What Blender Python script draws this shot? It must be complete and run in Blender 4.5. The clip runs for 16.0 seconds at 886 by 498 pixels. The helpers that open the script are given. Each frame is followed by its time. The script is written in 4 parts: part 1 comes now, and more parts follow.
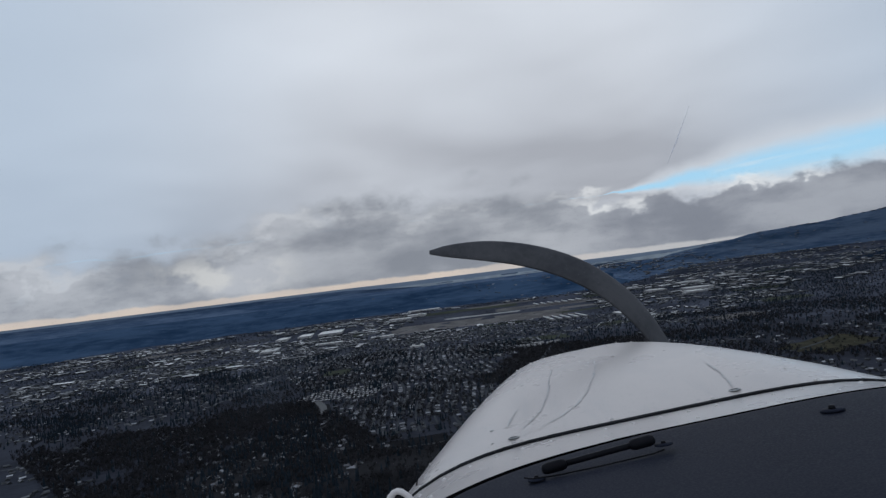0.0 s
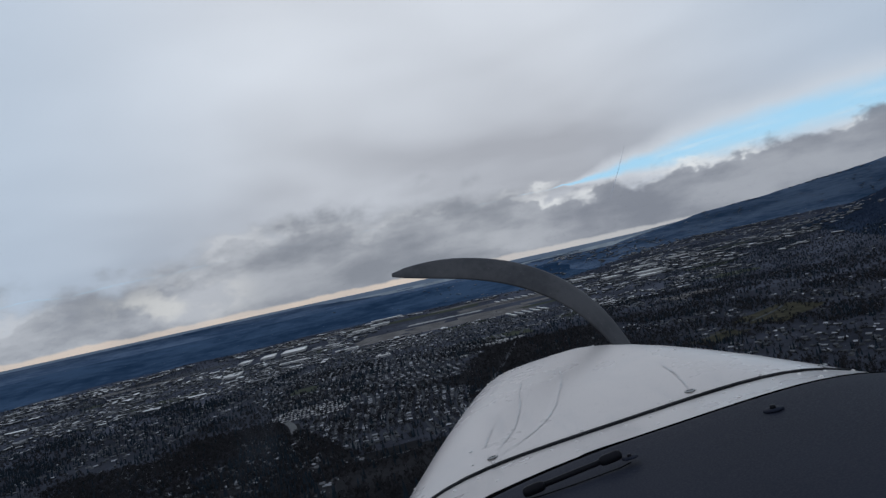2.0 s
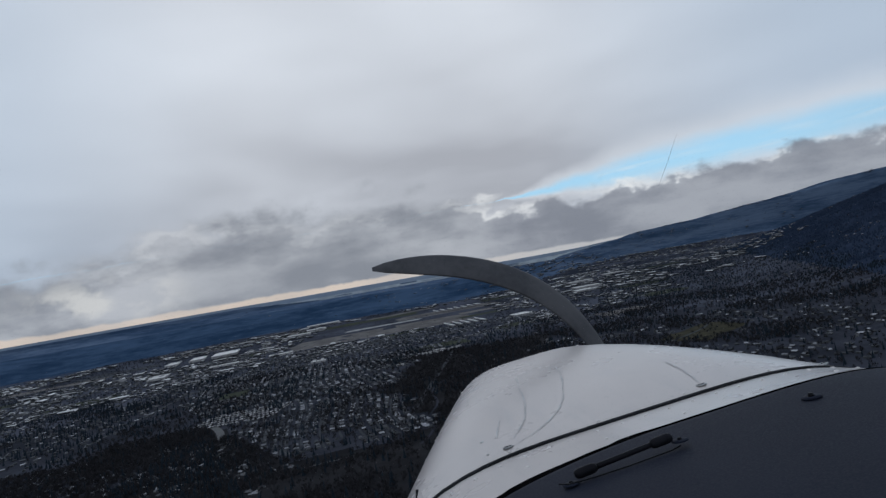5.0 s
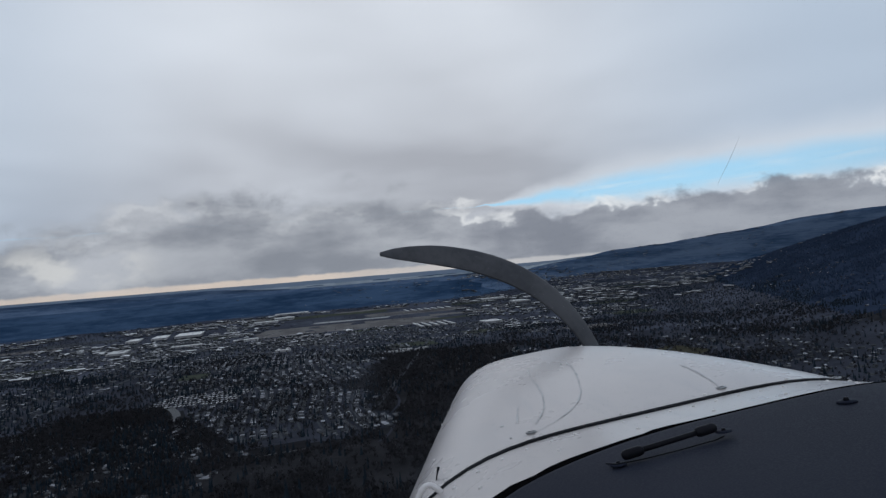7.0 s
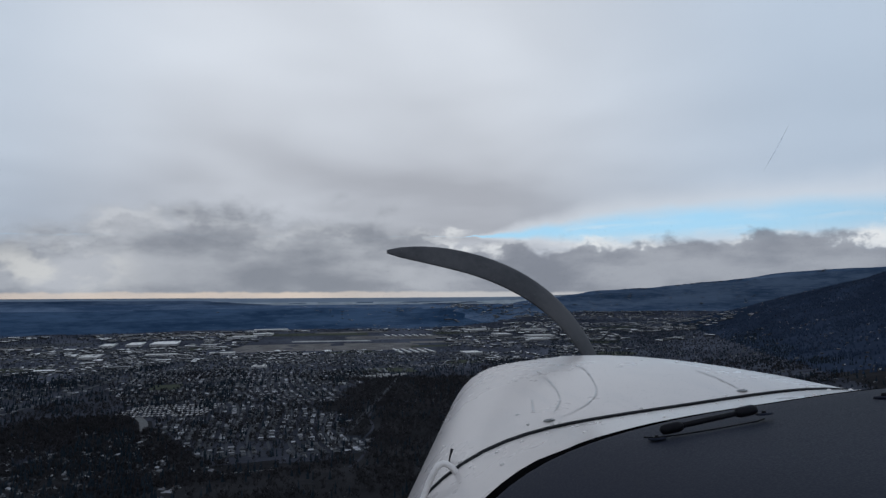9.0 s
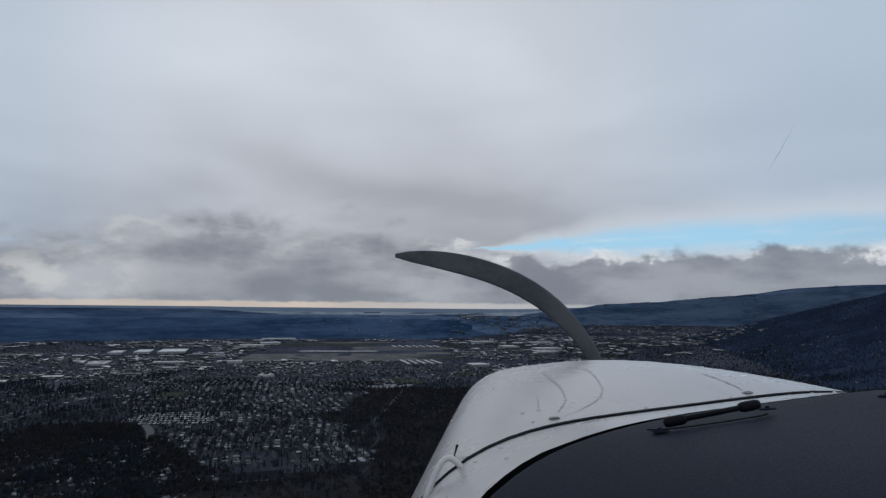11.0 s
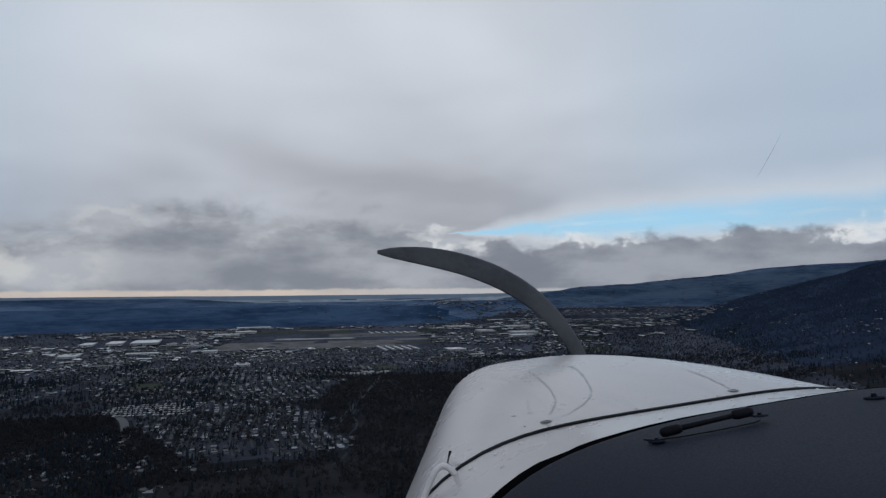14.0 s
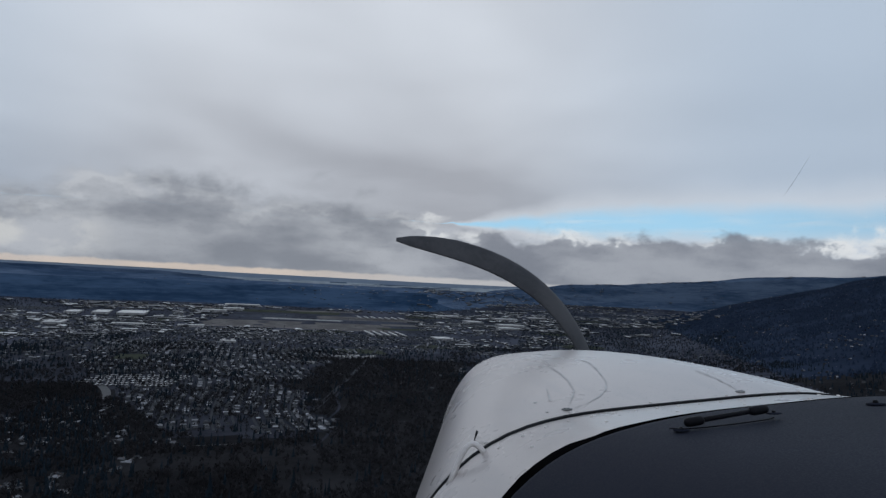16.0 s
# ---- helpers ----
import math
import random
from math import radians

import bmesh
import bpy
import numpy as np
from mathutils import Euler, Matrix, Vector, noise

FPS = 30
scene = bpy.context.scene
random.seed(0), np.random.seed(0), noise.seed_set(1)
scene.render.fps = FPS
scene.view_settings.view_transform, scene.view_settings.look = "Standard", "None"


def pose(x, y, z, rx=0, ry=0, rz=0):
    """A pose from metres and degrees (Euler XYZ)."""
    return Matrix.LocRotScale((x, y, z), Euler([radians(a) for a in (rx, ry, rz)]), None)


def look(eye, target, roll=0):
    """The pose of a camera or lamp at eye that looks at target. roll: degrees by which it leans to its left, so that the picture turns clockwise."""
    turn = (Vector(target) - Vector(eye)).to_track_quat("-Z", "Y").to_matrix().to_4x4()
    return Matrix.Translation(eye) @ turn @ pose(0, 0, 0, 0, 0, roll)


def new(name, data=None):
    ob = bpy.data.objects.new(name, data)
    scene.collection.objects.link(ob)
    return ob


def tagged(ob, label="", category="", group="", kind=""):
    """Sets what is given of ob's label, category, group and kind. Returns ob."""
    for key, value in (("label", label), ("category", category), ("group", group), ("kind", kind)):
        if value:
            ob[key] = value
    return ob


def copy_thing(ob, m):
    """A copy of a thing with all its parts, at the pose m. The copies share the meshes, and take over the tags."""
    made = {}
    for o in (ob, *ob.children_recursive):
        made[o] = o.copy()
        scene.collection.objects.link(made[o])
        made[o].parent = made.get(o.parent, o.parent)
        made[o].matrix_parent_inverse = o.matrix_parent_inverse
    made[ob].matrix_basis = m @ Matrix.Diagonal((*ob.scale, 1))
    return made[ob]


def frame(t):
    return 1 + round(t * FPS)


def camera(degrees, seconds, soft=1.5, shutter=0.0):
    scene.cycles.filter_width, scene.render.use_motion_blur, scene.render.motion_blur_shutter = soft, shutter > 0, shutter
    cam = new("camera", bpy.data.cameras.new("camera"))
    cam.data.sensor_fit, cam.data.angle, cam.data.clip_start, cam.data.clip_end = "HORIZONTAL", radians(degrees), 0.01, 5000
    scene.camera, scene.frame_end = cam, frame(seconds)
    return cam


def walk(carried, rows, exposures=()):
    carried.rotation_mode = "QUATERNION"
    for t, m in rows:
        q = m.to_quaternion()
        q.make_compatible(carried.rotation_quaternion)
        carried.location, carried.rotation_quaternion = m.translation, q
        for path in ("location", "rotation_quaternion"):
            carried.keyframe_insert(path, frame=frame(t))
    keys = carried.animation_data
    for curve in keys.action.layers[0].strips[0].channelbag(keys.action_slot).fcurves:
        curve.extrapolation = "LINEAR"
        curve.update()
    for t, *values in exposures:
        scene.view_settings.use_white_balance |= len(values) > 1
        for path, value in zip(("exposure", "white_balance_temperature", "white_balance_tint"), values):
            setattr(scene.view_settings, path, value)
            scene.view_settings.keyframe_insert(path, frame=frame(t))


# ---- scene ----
# ---------------------------------------------------------------- camera
EYE_HEIGHT = 320.0          # metres above the valley floor
cam = camera(70.95, 16.0, soft=1.4)


def gaze(yaw, pitch, roll):
    """Camera axes: yaw clockwise from +y, pitch up, roll to the right, in degrees."""
    return (Matrix.Rotation(radians(-yaw), 4, "Z") @ Matrix.Rotation(radians(90 + pitch), 4, "X")
            @ Matrix.Rotation(radians(-roll), 4, "Z"))


# seconds, yaw, pitch, roll, and an eye offset fitted to hold the nose's outline in view: x, y, z
TURNS = [
    (0.0, -7.53, 2.54, 7.03, 0.263, -0.011, 0.034),
    (0.5, -6.95, 2.55, 9.64, 0.292, -0.023, 0.051),
    (1.0, -6.33, 2.57, 10.79, 0.285, -0.030, 0.056),
    (1.5, -4.96, 2.35, 11.99, 0.286, -0.040, 0.071),
    (2.0, -3.54, 2.32, 12.37, 0.265, -0.061, 0.079),
    (2.5, -2.48, 2.24, 11.99, 0.236, -0.064, 0.079),
    (3.0, -1.85, 2.06, 12.22, 0.234, -0.069, 0.085),
    (3.5, -0.94, 2.12, 13.24, 0.228, -0.073, 0.090),
    (4.0, -0.21, 2.26, 11.87, 0.192, -0.082, 0.086),
    (4.5, 1.14, 2.15, 11.01, 0.163, -0.046, 0.075),
    (7.0, 4.10, 1.87, 4.69, 0.035, -0.050, 0.050),
    (7.5, 5.19, 2.58, 3.55, 0.014, -0.024, 0.026),
    (8.0, 5.54, 3.36, 1.92, -0.011, -0.027, 0.005),
    (8.5, 5.39, 3.66, 0.92, -0.022, -0.022, -0.009),
    (9.0, 5.41, 4.40, 0.31, -0.029, -0.025, -0.024),
    (11.5, 4.64, 5.45, -0.58, -0.030, -0.036, -0.047),
    (12.0, 4.88, 5.45, -0.75, -0.033, -0.026, -0.049),
    (12.5, 4.75, 5.15, -0.17, -0.018, -0.010, -0.042),
    (13.0, 4.96, 4.87, -0.62, -0.044, -0.041, -0.037),
    (13.5, 6.02, 4.12, -0.67, -0.067, -0.051, -0.023),
    (14.0, 6.91, 4.10, 0.57, -0.050, -0.030, -0.014),
    (14.5, 7.30, 3.44, 1.69, -0.049, -0.034, 0.005),
    (15.0, 6.96, 3.30, 0.89, -0.057, -0.047, 0.004),
    (15.5, 6.73, 3.26, -2.10, -0.099, -0.071, -0.012),
    (16.0, 7.60, 3.13, -3.07, -0.130, -0.083, -0.015),
]


def stand(yaw, pitch, roll, x, y, z):
    return Matrix.Translation((x, y, EYE_HEIGHT + z)) @ gaze(yaw, pitch, roll)


walk(cam, [(t, stand(*row)) for t, *row in TURNS], exposures=((0.0, 0.0, 6200, 10), (9.0, 0.02, 6200, 10), (11.5, -0.10, 6200, 10), (16.0, -0.07, 6200, 10)))


# ---------------------------------------------------------------- node helpers
def socket_in(tree, node, index, value):
    if isinstance(value, (int, float)):
        node.inputs[index].default_value = value
    elif isinstance(value, tuple):
        node.inputs[index].default_value = value if len(value) == 4 or node.inputs[index].type == "VECTOR" else (*value, 1)
    else:
        tree.links.new(value, node.inputs[index])


def calc(tree, op, a, b=0.0, c=0.0):
    n = tree.nodes.new("ShaderNodeMath")
    n.operation = op
    for i, value in enumerate((a, b, c)):
        socket_in(tree, n, i, value)
    return n.outputs[0]


def step(tree, value, low, high, to_low=0.0, to_high=1.0):
    n = tree.nodes.new("ShaderNodeMapRange")
    n.interpolation_type = "SMOOTHSTEP"
    for i, v in enumerate((value, low, high, to_low, to_high)):
        socket_in(tree, n, i, v)
    return n.outputs[0]


def blend(tree, fac, a, b):
    n = tree.nodes.new("ShaderNodeMix")
    n.data_type = "RGBA"
    socket_in(tree, n, 0, fac)
    socket_in(tree, n, 6, a)
    socket_in(tree, n, 7, b)
    return n.outputs[2]


def grain(tree, vector, scale, detail=4.0, rough=0.55, warp=0.0):
    n = tree.nodes.new("ShaderNodeTexNoise")
    n.inputs["Scale"].default_value = scale
    n.inputs["Detail"].default_value = detail
    n.inputs["Roughness"].default_value = rough
    n.inputs["Distortion"].default_value = warp
    if vector is not None:
        tree.links.new(vector, n.inputs["Vector"])
    return n.outputs["Fac"]


def vec(tree, x, y, z=0.0):
    n = tree.nodes.new("ShaderNodeCombineXYZ")
    for i, v in enumerate((x, y, z)):
        socket_in(tree, n, i, v)
    return n.outputs[0]


# ---------------------------------------------------------------- sky and light
def build_world():
    world = bpy.data.worlds.new("overcast_sky")
    scene.world = world
    world.use_nodes = True
    t = world.node_tree
    t.nodes.clear()
    out = t.nodes.new("ShaderNodeOutputWorld")
    bg = t.nodes.new("ShaderNodeBackground")
    t.links.new(bg.outputs[0], out.inputs[0])
    coords = t.nodes.new("ShaderNodeTexCoord").outputs["Generated"]
    sep = t.nodes.new("ShaderNodeSeparateXYZ")
    t.links.new(coords, sep.inputs[0])
    x, y, z = sep.outputs
    az = calc(t, "MULTIPLY", calc(t, "ARCTAN2", x, y), 57.2958)
    el = calc(t, "MULTIPLY", calc(t, "ARCSINE", z), 57.2958)
    # noise laid on the cloud deck, and noise along the horizon
    lift = calc(t, "ADD", calc(t, "MAXIMUM", z, 0.0), 0.13)
    deck_n = grain(t, vec(t, calc(t, "DIVIDE", x, lift), calc(t, "DIVIDE", y, lift), 3.0), 0.85, 3, 0.45, 0.2)
    broad = grain(t, vec(t, calc(t, "MULTIPLY", az, 0.045), calc(t, "MULTIPLY", el, 0.11), 1.0), 1.0, 3)
    puffs = grain(t, vec(t, calc(t, "MULTIPLY", az, 0.26), calc(t, "MULTIPLY", el, 0.36), 5.0), 1.0, 7, 0.55)
    shade = grain(t, vec(t, calc(t, "MULTIPLY", az, 0.11), calc(t, "MULTIPLY", el, 0.26), 9.0), 1.0, 5, 0.55, 0.0)
    ragged = grain(t, vec(t, calc(t, "MULTIPLY", az, 0.25), 0.0, 2.0), 1.0, 6, 0.65)
    # high deck: lighter higher up and straight ahead, bluer to the sides
    light = calc(t, "ADD", step(t, el, 4.0, 24.0, 0.10, 0.85), calc(t, "MULTIPLY", calc(t, "SUBTRACT", deck_n, 0.5), 1.5))
    deck = blend(t, light, (0.402, 0.413, 0.443), (0.708, 0.737, 0.774))
    side = step(t, calc(t, "ABSOLUTE", calc(t, "ADD", az, 2.0)), 10.0, 42.0, 0.0, 0.68)
    deck = blend(t, side, deck, (0.43, 0.53, 0.645))
    # unseen zenith, darkened and blued to dim and tint the land
    deck = blend(t, step(t, el, 30.0, 75.0, 0.0, 0.75), deck, (0.135, 0.19, 0.30))
    # clear slot low over the hills
    sky = t.nodes.new("ShaderNodeTexSky")
    sky.sky_type = "NISHITA"
    sky.sun_disc = False
    sky.sun_elevation, sky.sun_rotation = radians(16), radians(-150)
    clear = t.nodes.new("ShaderNodeVectorMath")
    clear.operation = "SCALE"
    t.links.new(sky.outputs[0], clear.inputs[0])
    clear.inputs["Scale"].default_value = 0.10
    clear = blend(t, 0.75, clear.outputs[0], (0.36, 0.66, 0.90))
    wisps = grain(t, vec(t, calc(t, "MULTIPLY", az, 0.10), calc(t, "MULTIPLY_ADD", el, 1.1, calc(t, "MULTIPLY", az, -0.06)), 7.0), 1.0, 5, 0.6)
    clear = blend(t, step(t, wisps, 0.50, 0.70, 0.0, 0.45), clear, (0.72, 0.76, 0.79))
    clear = blend(t, step(t, az, 27.0, 46.0, 0.0, 0.65), clear, (0.37, 0.53, 0.66))
    middle = calc(t, "MULTIPLY_ADD", calc(t, "SUBTRACT", az, 6.0), 0.02, 5.5)
    half = calc(t, "MAXIMUM", calc(t, "MULTIPLY", step(t, az, 6.0, 24.0), step(t, az, 62.0, 80.0, 1.65, 0.0)), 0.02)
    off = calc(t, "ADD", calc(t, "SUBTRACT", el, middle),
               calc(t, "ADD", calc(t, "MULTIPLY", calc(t, "SUBTRACT", broad, 0.5), 1.6), calc(t, "MULTIPLY", calc(t, "SUBTRACT", puffs, 0.5), 1.2)))
    off = calc(t, "ABSOLUTE", calc(t, "DIVIDE", off, half))
    fringe = calc(t, "MULTIPLY", step(t, off, 0.6, 2.6, 0.62, 0.0), step(t, az, 4.0, 12.0))
    colour = blend(t, fringe, deck, (0.70, 0.73, 0.76))
    colour = blend(t, step(t, off, 0.10, 1.25, 1.0, 0.0), colour, clear)
    # heaped cloud along the horizon
    ahead = step(t, az, 0.0, 10.0)
    top = calc(t, "ADD", calc(t, "MULTIPLY_ADD", ahead, -1.4, 5.9),
               calc(t, "MULTIPLY", calc(t, "SUBTRACT", puffs, 0.5), calc(t, "MULTIPLY_ADD", ahead, -2.5, 9.0)))
    top = calc(t, "SUBTRACT", top, step(t, az, -34.0, -20.0, 2.6, 0.0))
    over = calc(t, "SUBTRACT", el, top)
    heap = step(t, over, -0.6, calc(t, "MULTIPLY_ADD", ahead, -2.2, 2.9), 1.0, 0.0)
    grey = blend(t, step(t, shade, 0.36, 0.66), (0.245, 0.260, 0.288), (0.470, 0.482, 0.505))
    grey = blend(t, calc(t, "MULTIPLY", ahead, 0.75), grey, blend(t, step(t, shade, 0.36, 0.66), (0.195, 0.210, 0.245), (0.315, 0.330, 0.362)))
    rim = calc(t, "MULTIPLY", calc(t, "MULTIPLY", step(t, over, -0.35, 0.1), step(t, over, 0.3, 1.2, 1.0, 0.0)), step(t, shade, 0.42, 0.6, 0.0, 0.85))
    colour = blend(t, calc(t, "MULTIPLY", heap, 0.93), colour, grey)
    colour = blend(t, calc(t, "MULTIPLY", rim, calc(t, "MULTIPLY_ADD", ahead, 0.8, 0.2)), colour, (0.80, 0.80, 0.78))
    # soft darker bank under the deck
    bank = calc(t, "MULTIPLY", step(t, calc(t, "ABSOLUTE", calc(t, "ADD", az, 10.0)), 4.0, 17.0, 1.0, 0.0), step(t, calc(t, "ADD", el, calc(t, "MULTIPLY", calc(t, "SUBTRACT", shade, 0.5), 6.0)), 2.0, 8.5, 0.42, 0.0))
    colour = blend(t, bank, colour, (0.215, 0.232, 0.262))
    # paler gap with lit puffs beside the bank
    gap = calc(t, "MULTIPLY", calc(t, "MULTIPLY", step(t, calc(t, "ABSOLUTE", calc(t, "ADD", az, 27.0)), 2.0, 8.0, 1.0, 0.0), step(t, calc(t, "ABSOLUTE", calc(t, "SUBTRACT", el, 2.4)), 0.5, 2.4, 1.0, 0.0)), step(t, puffs, 0.44, 0.62, 0.0, 0.8))
    colour = blend(t, gap, colour, (0.62, 0.615, 0.59))
    # bright strip under the cloud base
    edge = calc(t, "MULTIPLY_ADD", calc(t, "SUBTRACT", ragged, 0.5), 0.95, 0.50)
    edge = calc(t, "SUBTRACT", edge, step(t, az, 8.0, 30.0, 0.0, 0.35))
    strip = calc(t, "MULTIPLY", step(t, calc(t, "SUBTRACT", el, edge), -0.14, 0.10, 1.0, 0.0), step(t, broad, 0.34, 0.60, 0.45, 0.95))
    cream = blend(t, step(t, az, -14.0, 14.0), (0.69, 0.575, 0.475), (0.52, 0.51, 0.505))
    colour = blend(t, calc(t, "MULTIPLY", strip, step(t, az, 10.0, 45.0, 1.0, 0.55)), colour, cream)
    colour = blend(t, step(t, el, -3.0, -0.6, 1.0, 0.0), colour, (0.05, 0.055, 0.065))
    t.links.new(colour, bg.inputs[0])
    bg.inputs[1].default_value = 1.0


build_world()
sun_data = bpy.data.lights.new("sun", "SUN")
sun_data.energy, sun_data.angle, sun_data.color = 0.25, radians(40), (1.0, 0.93, 0.85)
sun = new("sun", sun_data)
sun.matrix_world = look((-300, -500, 900), (0, 0, 0))


# ---------------------------------------------------------------- materials
def surface(name, dark, light, rough=0.8, broad=0.05, fine=1.0, relief=0.0, metal=0.0, vary="", spread=0.0, coat=0.0, gloss=0.5, rare=1.0, bands=1.0, wear=0.1):
    """Two scales of noise between two colours; vary: "object" or "island" gives each piece its own tone."""
    m = bpy.data.materials.new(name)
    m.use_nodes = True
    t = m.node_tree
    b = t.nodes["Principled BSDF"]
    at = t.nodes.new("ShaderNodeTexCoord").outputs["Object"]
    if bands != 1.0:                                   # drawn out along the level
        laid = t.nodes.new("ShaderNodeMapping")
        laid.inputs["Scale"].default_value = (1, 1, bands)
        t.links.new(at, laid.inputs["Vector"])
        at = laid.outputs[0]
    big, small = grain(t, at, broad, 3), grain(t, at, fine, 5, 0.65)
    mix = calc(t, "ADD", calc(t, "MULTIPLY", big, 0.6), calc(t, "MULTIPLY", small, 0.4))
    fac = step(t, mix, 0.36, 0.64)
    if vary:
        own = t.nodes.new("ShaderNodeObjectInfo").outputs["Random"] if vary == "object" else t.nodes.new("ShaderNodeNewGeometry").outputs["Random Per Island"]
        own = calc(t, "POWER", own, rare)
        fac = calc(t, "ADD", calc(t, "MULTIPLY", fac, 1.0 - spread), calc(t, "MULTIPLY", own, spread))
    t.links.new(blend(t, fac, dark, light), b.inputs["Base Color"])
    t.links.new(step(t, small, 0.3, 0.7, max(rough - wear, 0.02), min(rough + wear, 1.0)), b.inputs["Roughness"])
    b.inputs["Specular IOR Level"].default_value = gloss
    b.inputs["Metallic"].default_value = metal
    b.inputs["Coat Weight"].default_value = coat
    b.inputs["Coat Roughness"].default_value = 0.25
    if relief:
        bump = t.nodes.new("ShaderNodeBump")
        bump.inputs["Strength"].default_value = 0.5
        bump.inputs["Distance"].default_value = relief
        t.links.new(small, bump.inputs["Height"])
        t.links.new(bump.outputs[0], b.inputs["Normal"])
    return m


# blue cast of ground, woods and asphalt is painted in for missing haze
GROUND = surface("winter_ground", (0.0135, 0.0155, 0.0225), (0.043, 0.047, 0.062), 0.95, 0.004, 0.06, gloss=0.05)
# paler, bluer copy of the ground: haze put into the colour
HAZY_VALLEY = surface("hazy_valley_ground", (0.0250, 0.0285, 0.0405), (0.072, 0.078, 0.102), 0.95, 0.004, 0.05, gloss=0.05)
WOOD_FLOOR = surface("forest_floor", (0.0100, 0.0100, 0.0115), (0.0265, 0.0258, 0.0280), 0.95, 0.006, 0.08, gloss=0.02)
# forest and shore turn bluer and paler with distance, haze in the base colour
HAZY_FOREST = surface("hazy_far_forest", (0.017, 0.040, 0.082), (0.056, 0.096, 0.162), 0.95, 0.0016, 0.010, gloss=0.03, bands=7.0)
# hillside blued and lifted, its haze painted into the colour
HAZY_HILL = surface("hazy_hill_forest", (0.0125, 0.0210, 0.042), (0.025, 0.038, 0.067), 0.95, 0.005, 0.05, gloss=0.03)
HAZIER_FOREST = surface("hazy_distant_forest", (0.034, 0.064, 0.118), (0.112, 0.156, 0.232), 0.95, 0.0022, 0.014, gloss=0.03, bands=8.0)
HAZY_SHORE = surface("hazy_far_shore", (0.26, 0.32, 0.41), (0.32, 0.38, 0.46), 0.95, 0.002, 0.01, gloss=0.03)
SOUND = surface("sound_water", (0.36, 0.41, 0.45), (0.52, 0.57, 0.61), 0.25, 0.002, 0.02)
RIVER = surface("river_water", (0.034, 0.037, 0.042), (0.052, 0.056, 0.062), 0.5, 0.02, 0.3, gloss=0.12)
GRASS = surface("field_grass", (0.027, 0.033, 0.021), (0.052, 0.058, 0.037), 0.95, 0.012, 0.12, gloss=0.1)
BROWN_FIELD = surface("bare_field", (0.090, 0.083, 0.080), (0.165, 0.153, 0.146), 0.95, 0.01, 0.1, gloss=0.1)
ASPHALT = surface("worn_asphalt", (0.027, 0.030, 0.036), (0.050, 0.054, 0.063), 0.9, 0.02, 0.4, gloss=0.2)
CONCRETE = surface("pale_concrete", (0.21, 0.21, 0.205), (0.36, 0.355, 0.34), 0.9, 0.02, 0.3)
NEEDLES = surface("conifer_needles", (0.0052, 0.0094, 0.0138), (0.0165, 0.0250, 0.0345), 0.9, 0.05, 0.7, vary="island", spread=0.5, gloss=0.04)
# lighter, bluer copy of the needles, carrying the hill's painted haze
HAZY_NEEDLES = surface("hazy_hill_needles", (0.0105, 0.0180, 0.036), (0.028, 0.042, 0.072), 0.9, 0.02, 0.3, vary="island", spread=0.6, gloss=0.03)
TWIGS = surface("bare_twigs", (0.0118, 0.0113, 0.0128), (0.040, 0.0375, 0.0400), 0.95, 0.03, 0.5, vary="island", spread=0.5, gloss=0.03)
BARK = surface("bark", (0.030, 0.024, 0.018), (0.075, 0.060, 0.046), 0.95, 0.4, 5.0)
SHINGLE = surface("roof_shingle", (0.018, 0.020, 0.025), (0.30, 0.30, 0.315), 0.75, 0.1, 1.5, vary="object", spread=0.90, rare=4.0, gloss=0.2)
SHINGLES = surface("roof_shingles", (0.015, 0.017, 0.021), (0.42, 0.42, 0.44), 0.75, 0.1, 1.5, vary="island", spread=0.92, rare=4.2, gloss=0.2)
SIDING = surface("painted_siding", (0.028, 0.029, 0.031), (0.24, 0.236, 0.232), 0.7, 0.1, 1.2, vary="object", spread=0.85, rare=4.0, gloss=0.2)
SIDINGS = surface("painted_sidings", (0.022, 0.023, 0.026), (0.18, 0.18, 0.185), 0.7, 0.1, 1.2, vary="island", spread=0.90, rare=4.4, gloss=0.2)
PALE_ROOF = surface("white_metal_roof", (0.12, 0.12, 0.128), (0.52, 0.515, 0.51), 0.5, 0.1, 1.0, vary="island", spread=0.85, rare=1.4)
MEMBRANE = surface("white_membrane_roof", (0.46, 0.45, 0.43), (0.80, 0.78, 0.74), 0.7, 0.012, 0.15, vary="object", spread=0.55)
MEMBRANES = surface("grey_membrane_roofs", (0.045, 0.047, 0.054), (0.78, 0.77, 0.75), 0.7, 0.012, 0.15, vary="island", spread=0.88, rare=2.0)
TILT_UP = surface("tilt_up_concrete", (0.20, 0.20, 0.20), (0.38, 0.37, 0.36), 0.85, 0.03, 0.5, vary="object", spread=0.5)
DARK_GLASS = surface("window_glass", (0.02, 0.024, 0.03), (0.04, 0.045, 0.055), 0.12, 0.3, 2.0)
DOOR_PAINT = surface("door_paint", (0.25, 0.25, 0.25), (0.50, 0.49, 0.47), 0.6, 0.3, 2.0)
BRICK = surface("chimney_brick", (0.12, 0.06, 0.045), (0.20, 0.11, 0.08), 0.9, 0.8, 6.0)
COWL = surface("white_cowl_paint", (0.470, 0.422, 0.400), (0.545, 0.492, 0.465), 0.28, 1.4, 3.0, 0.0, coat=0.55, wear=0.02)


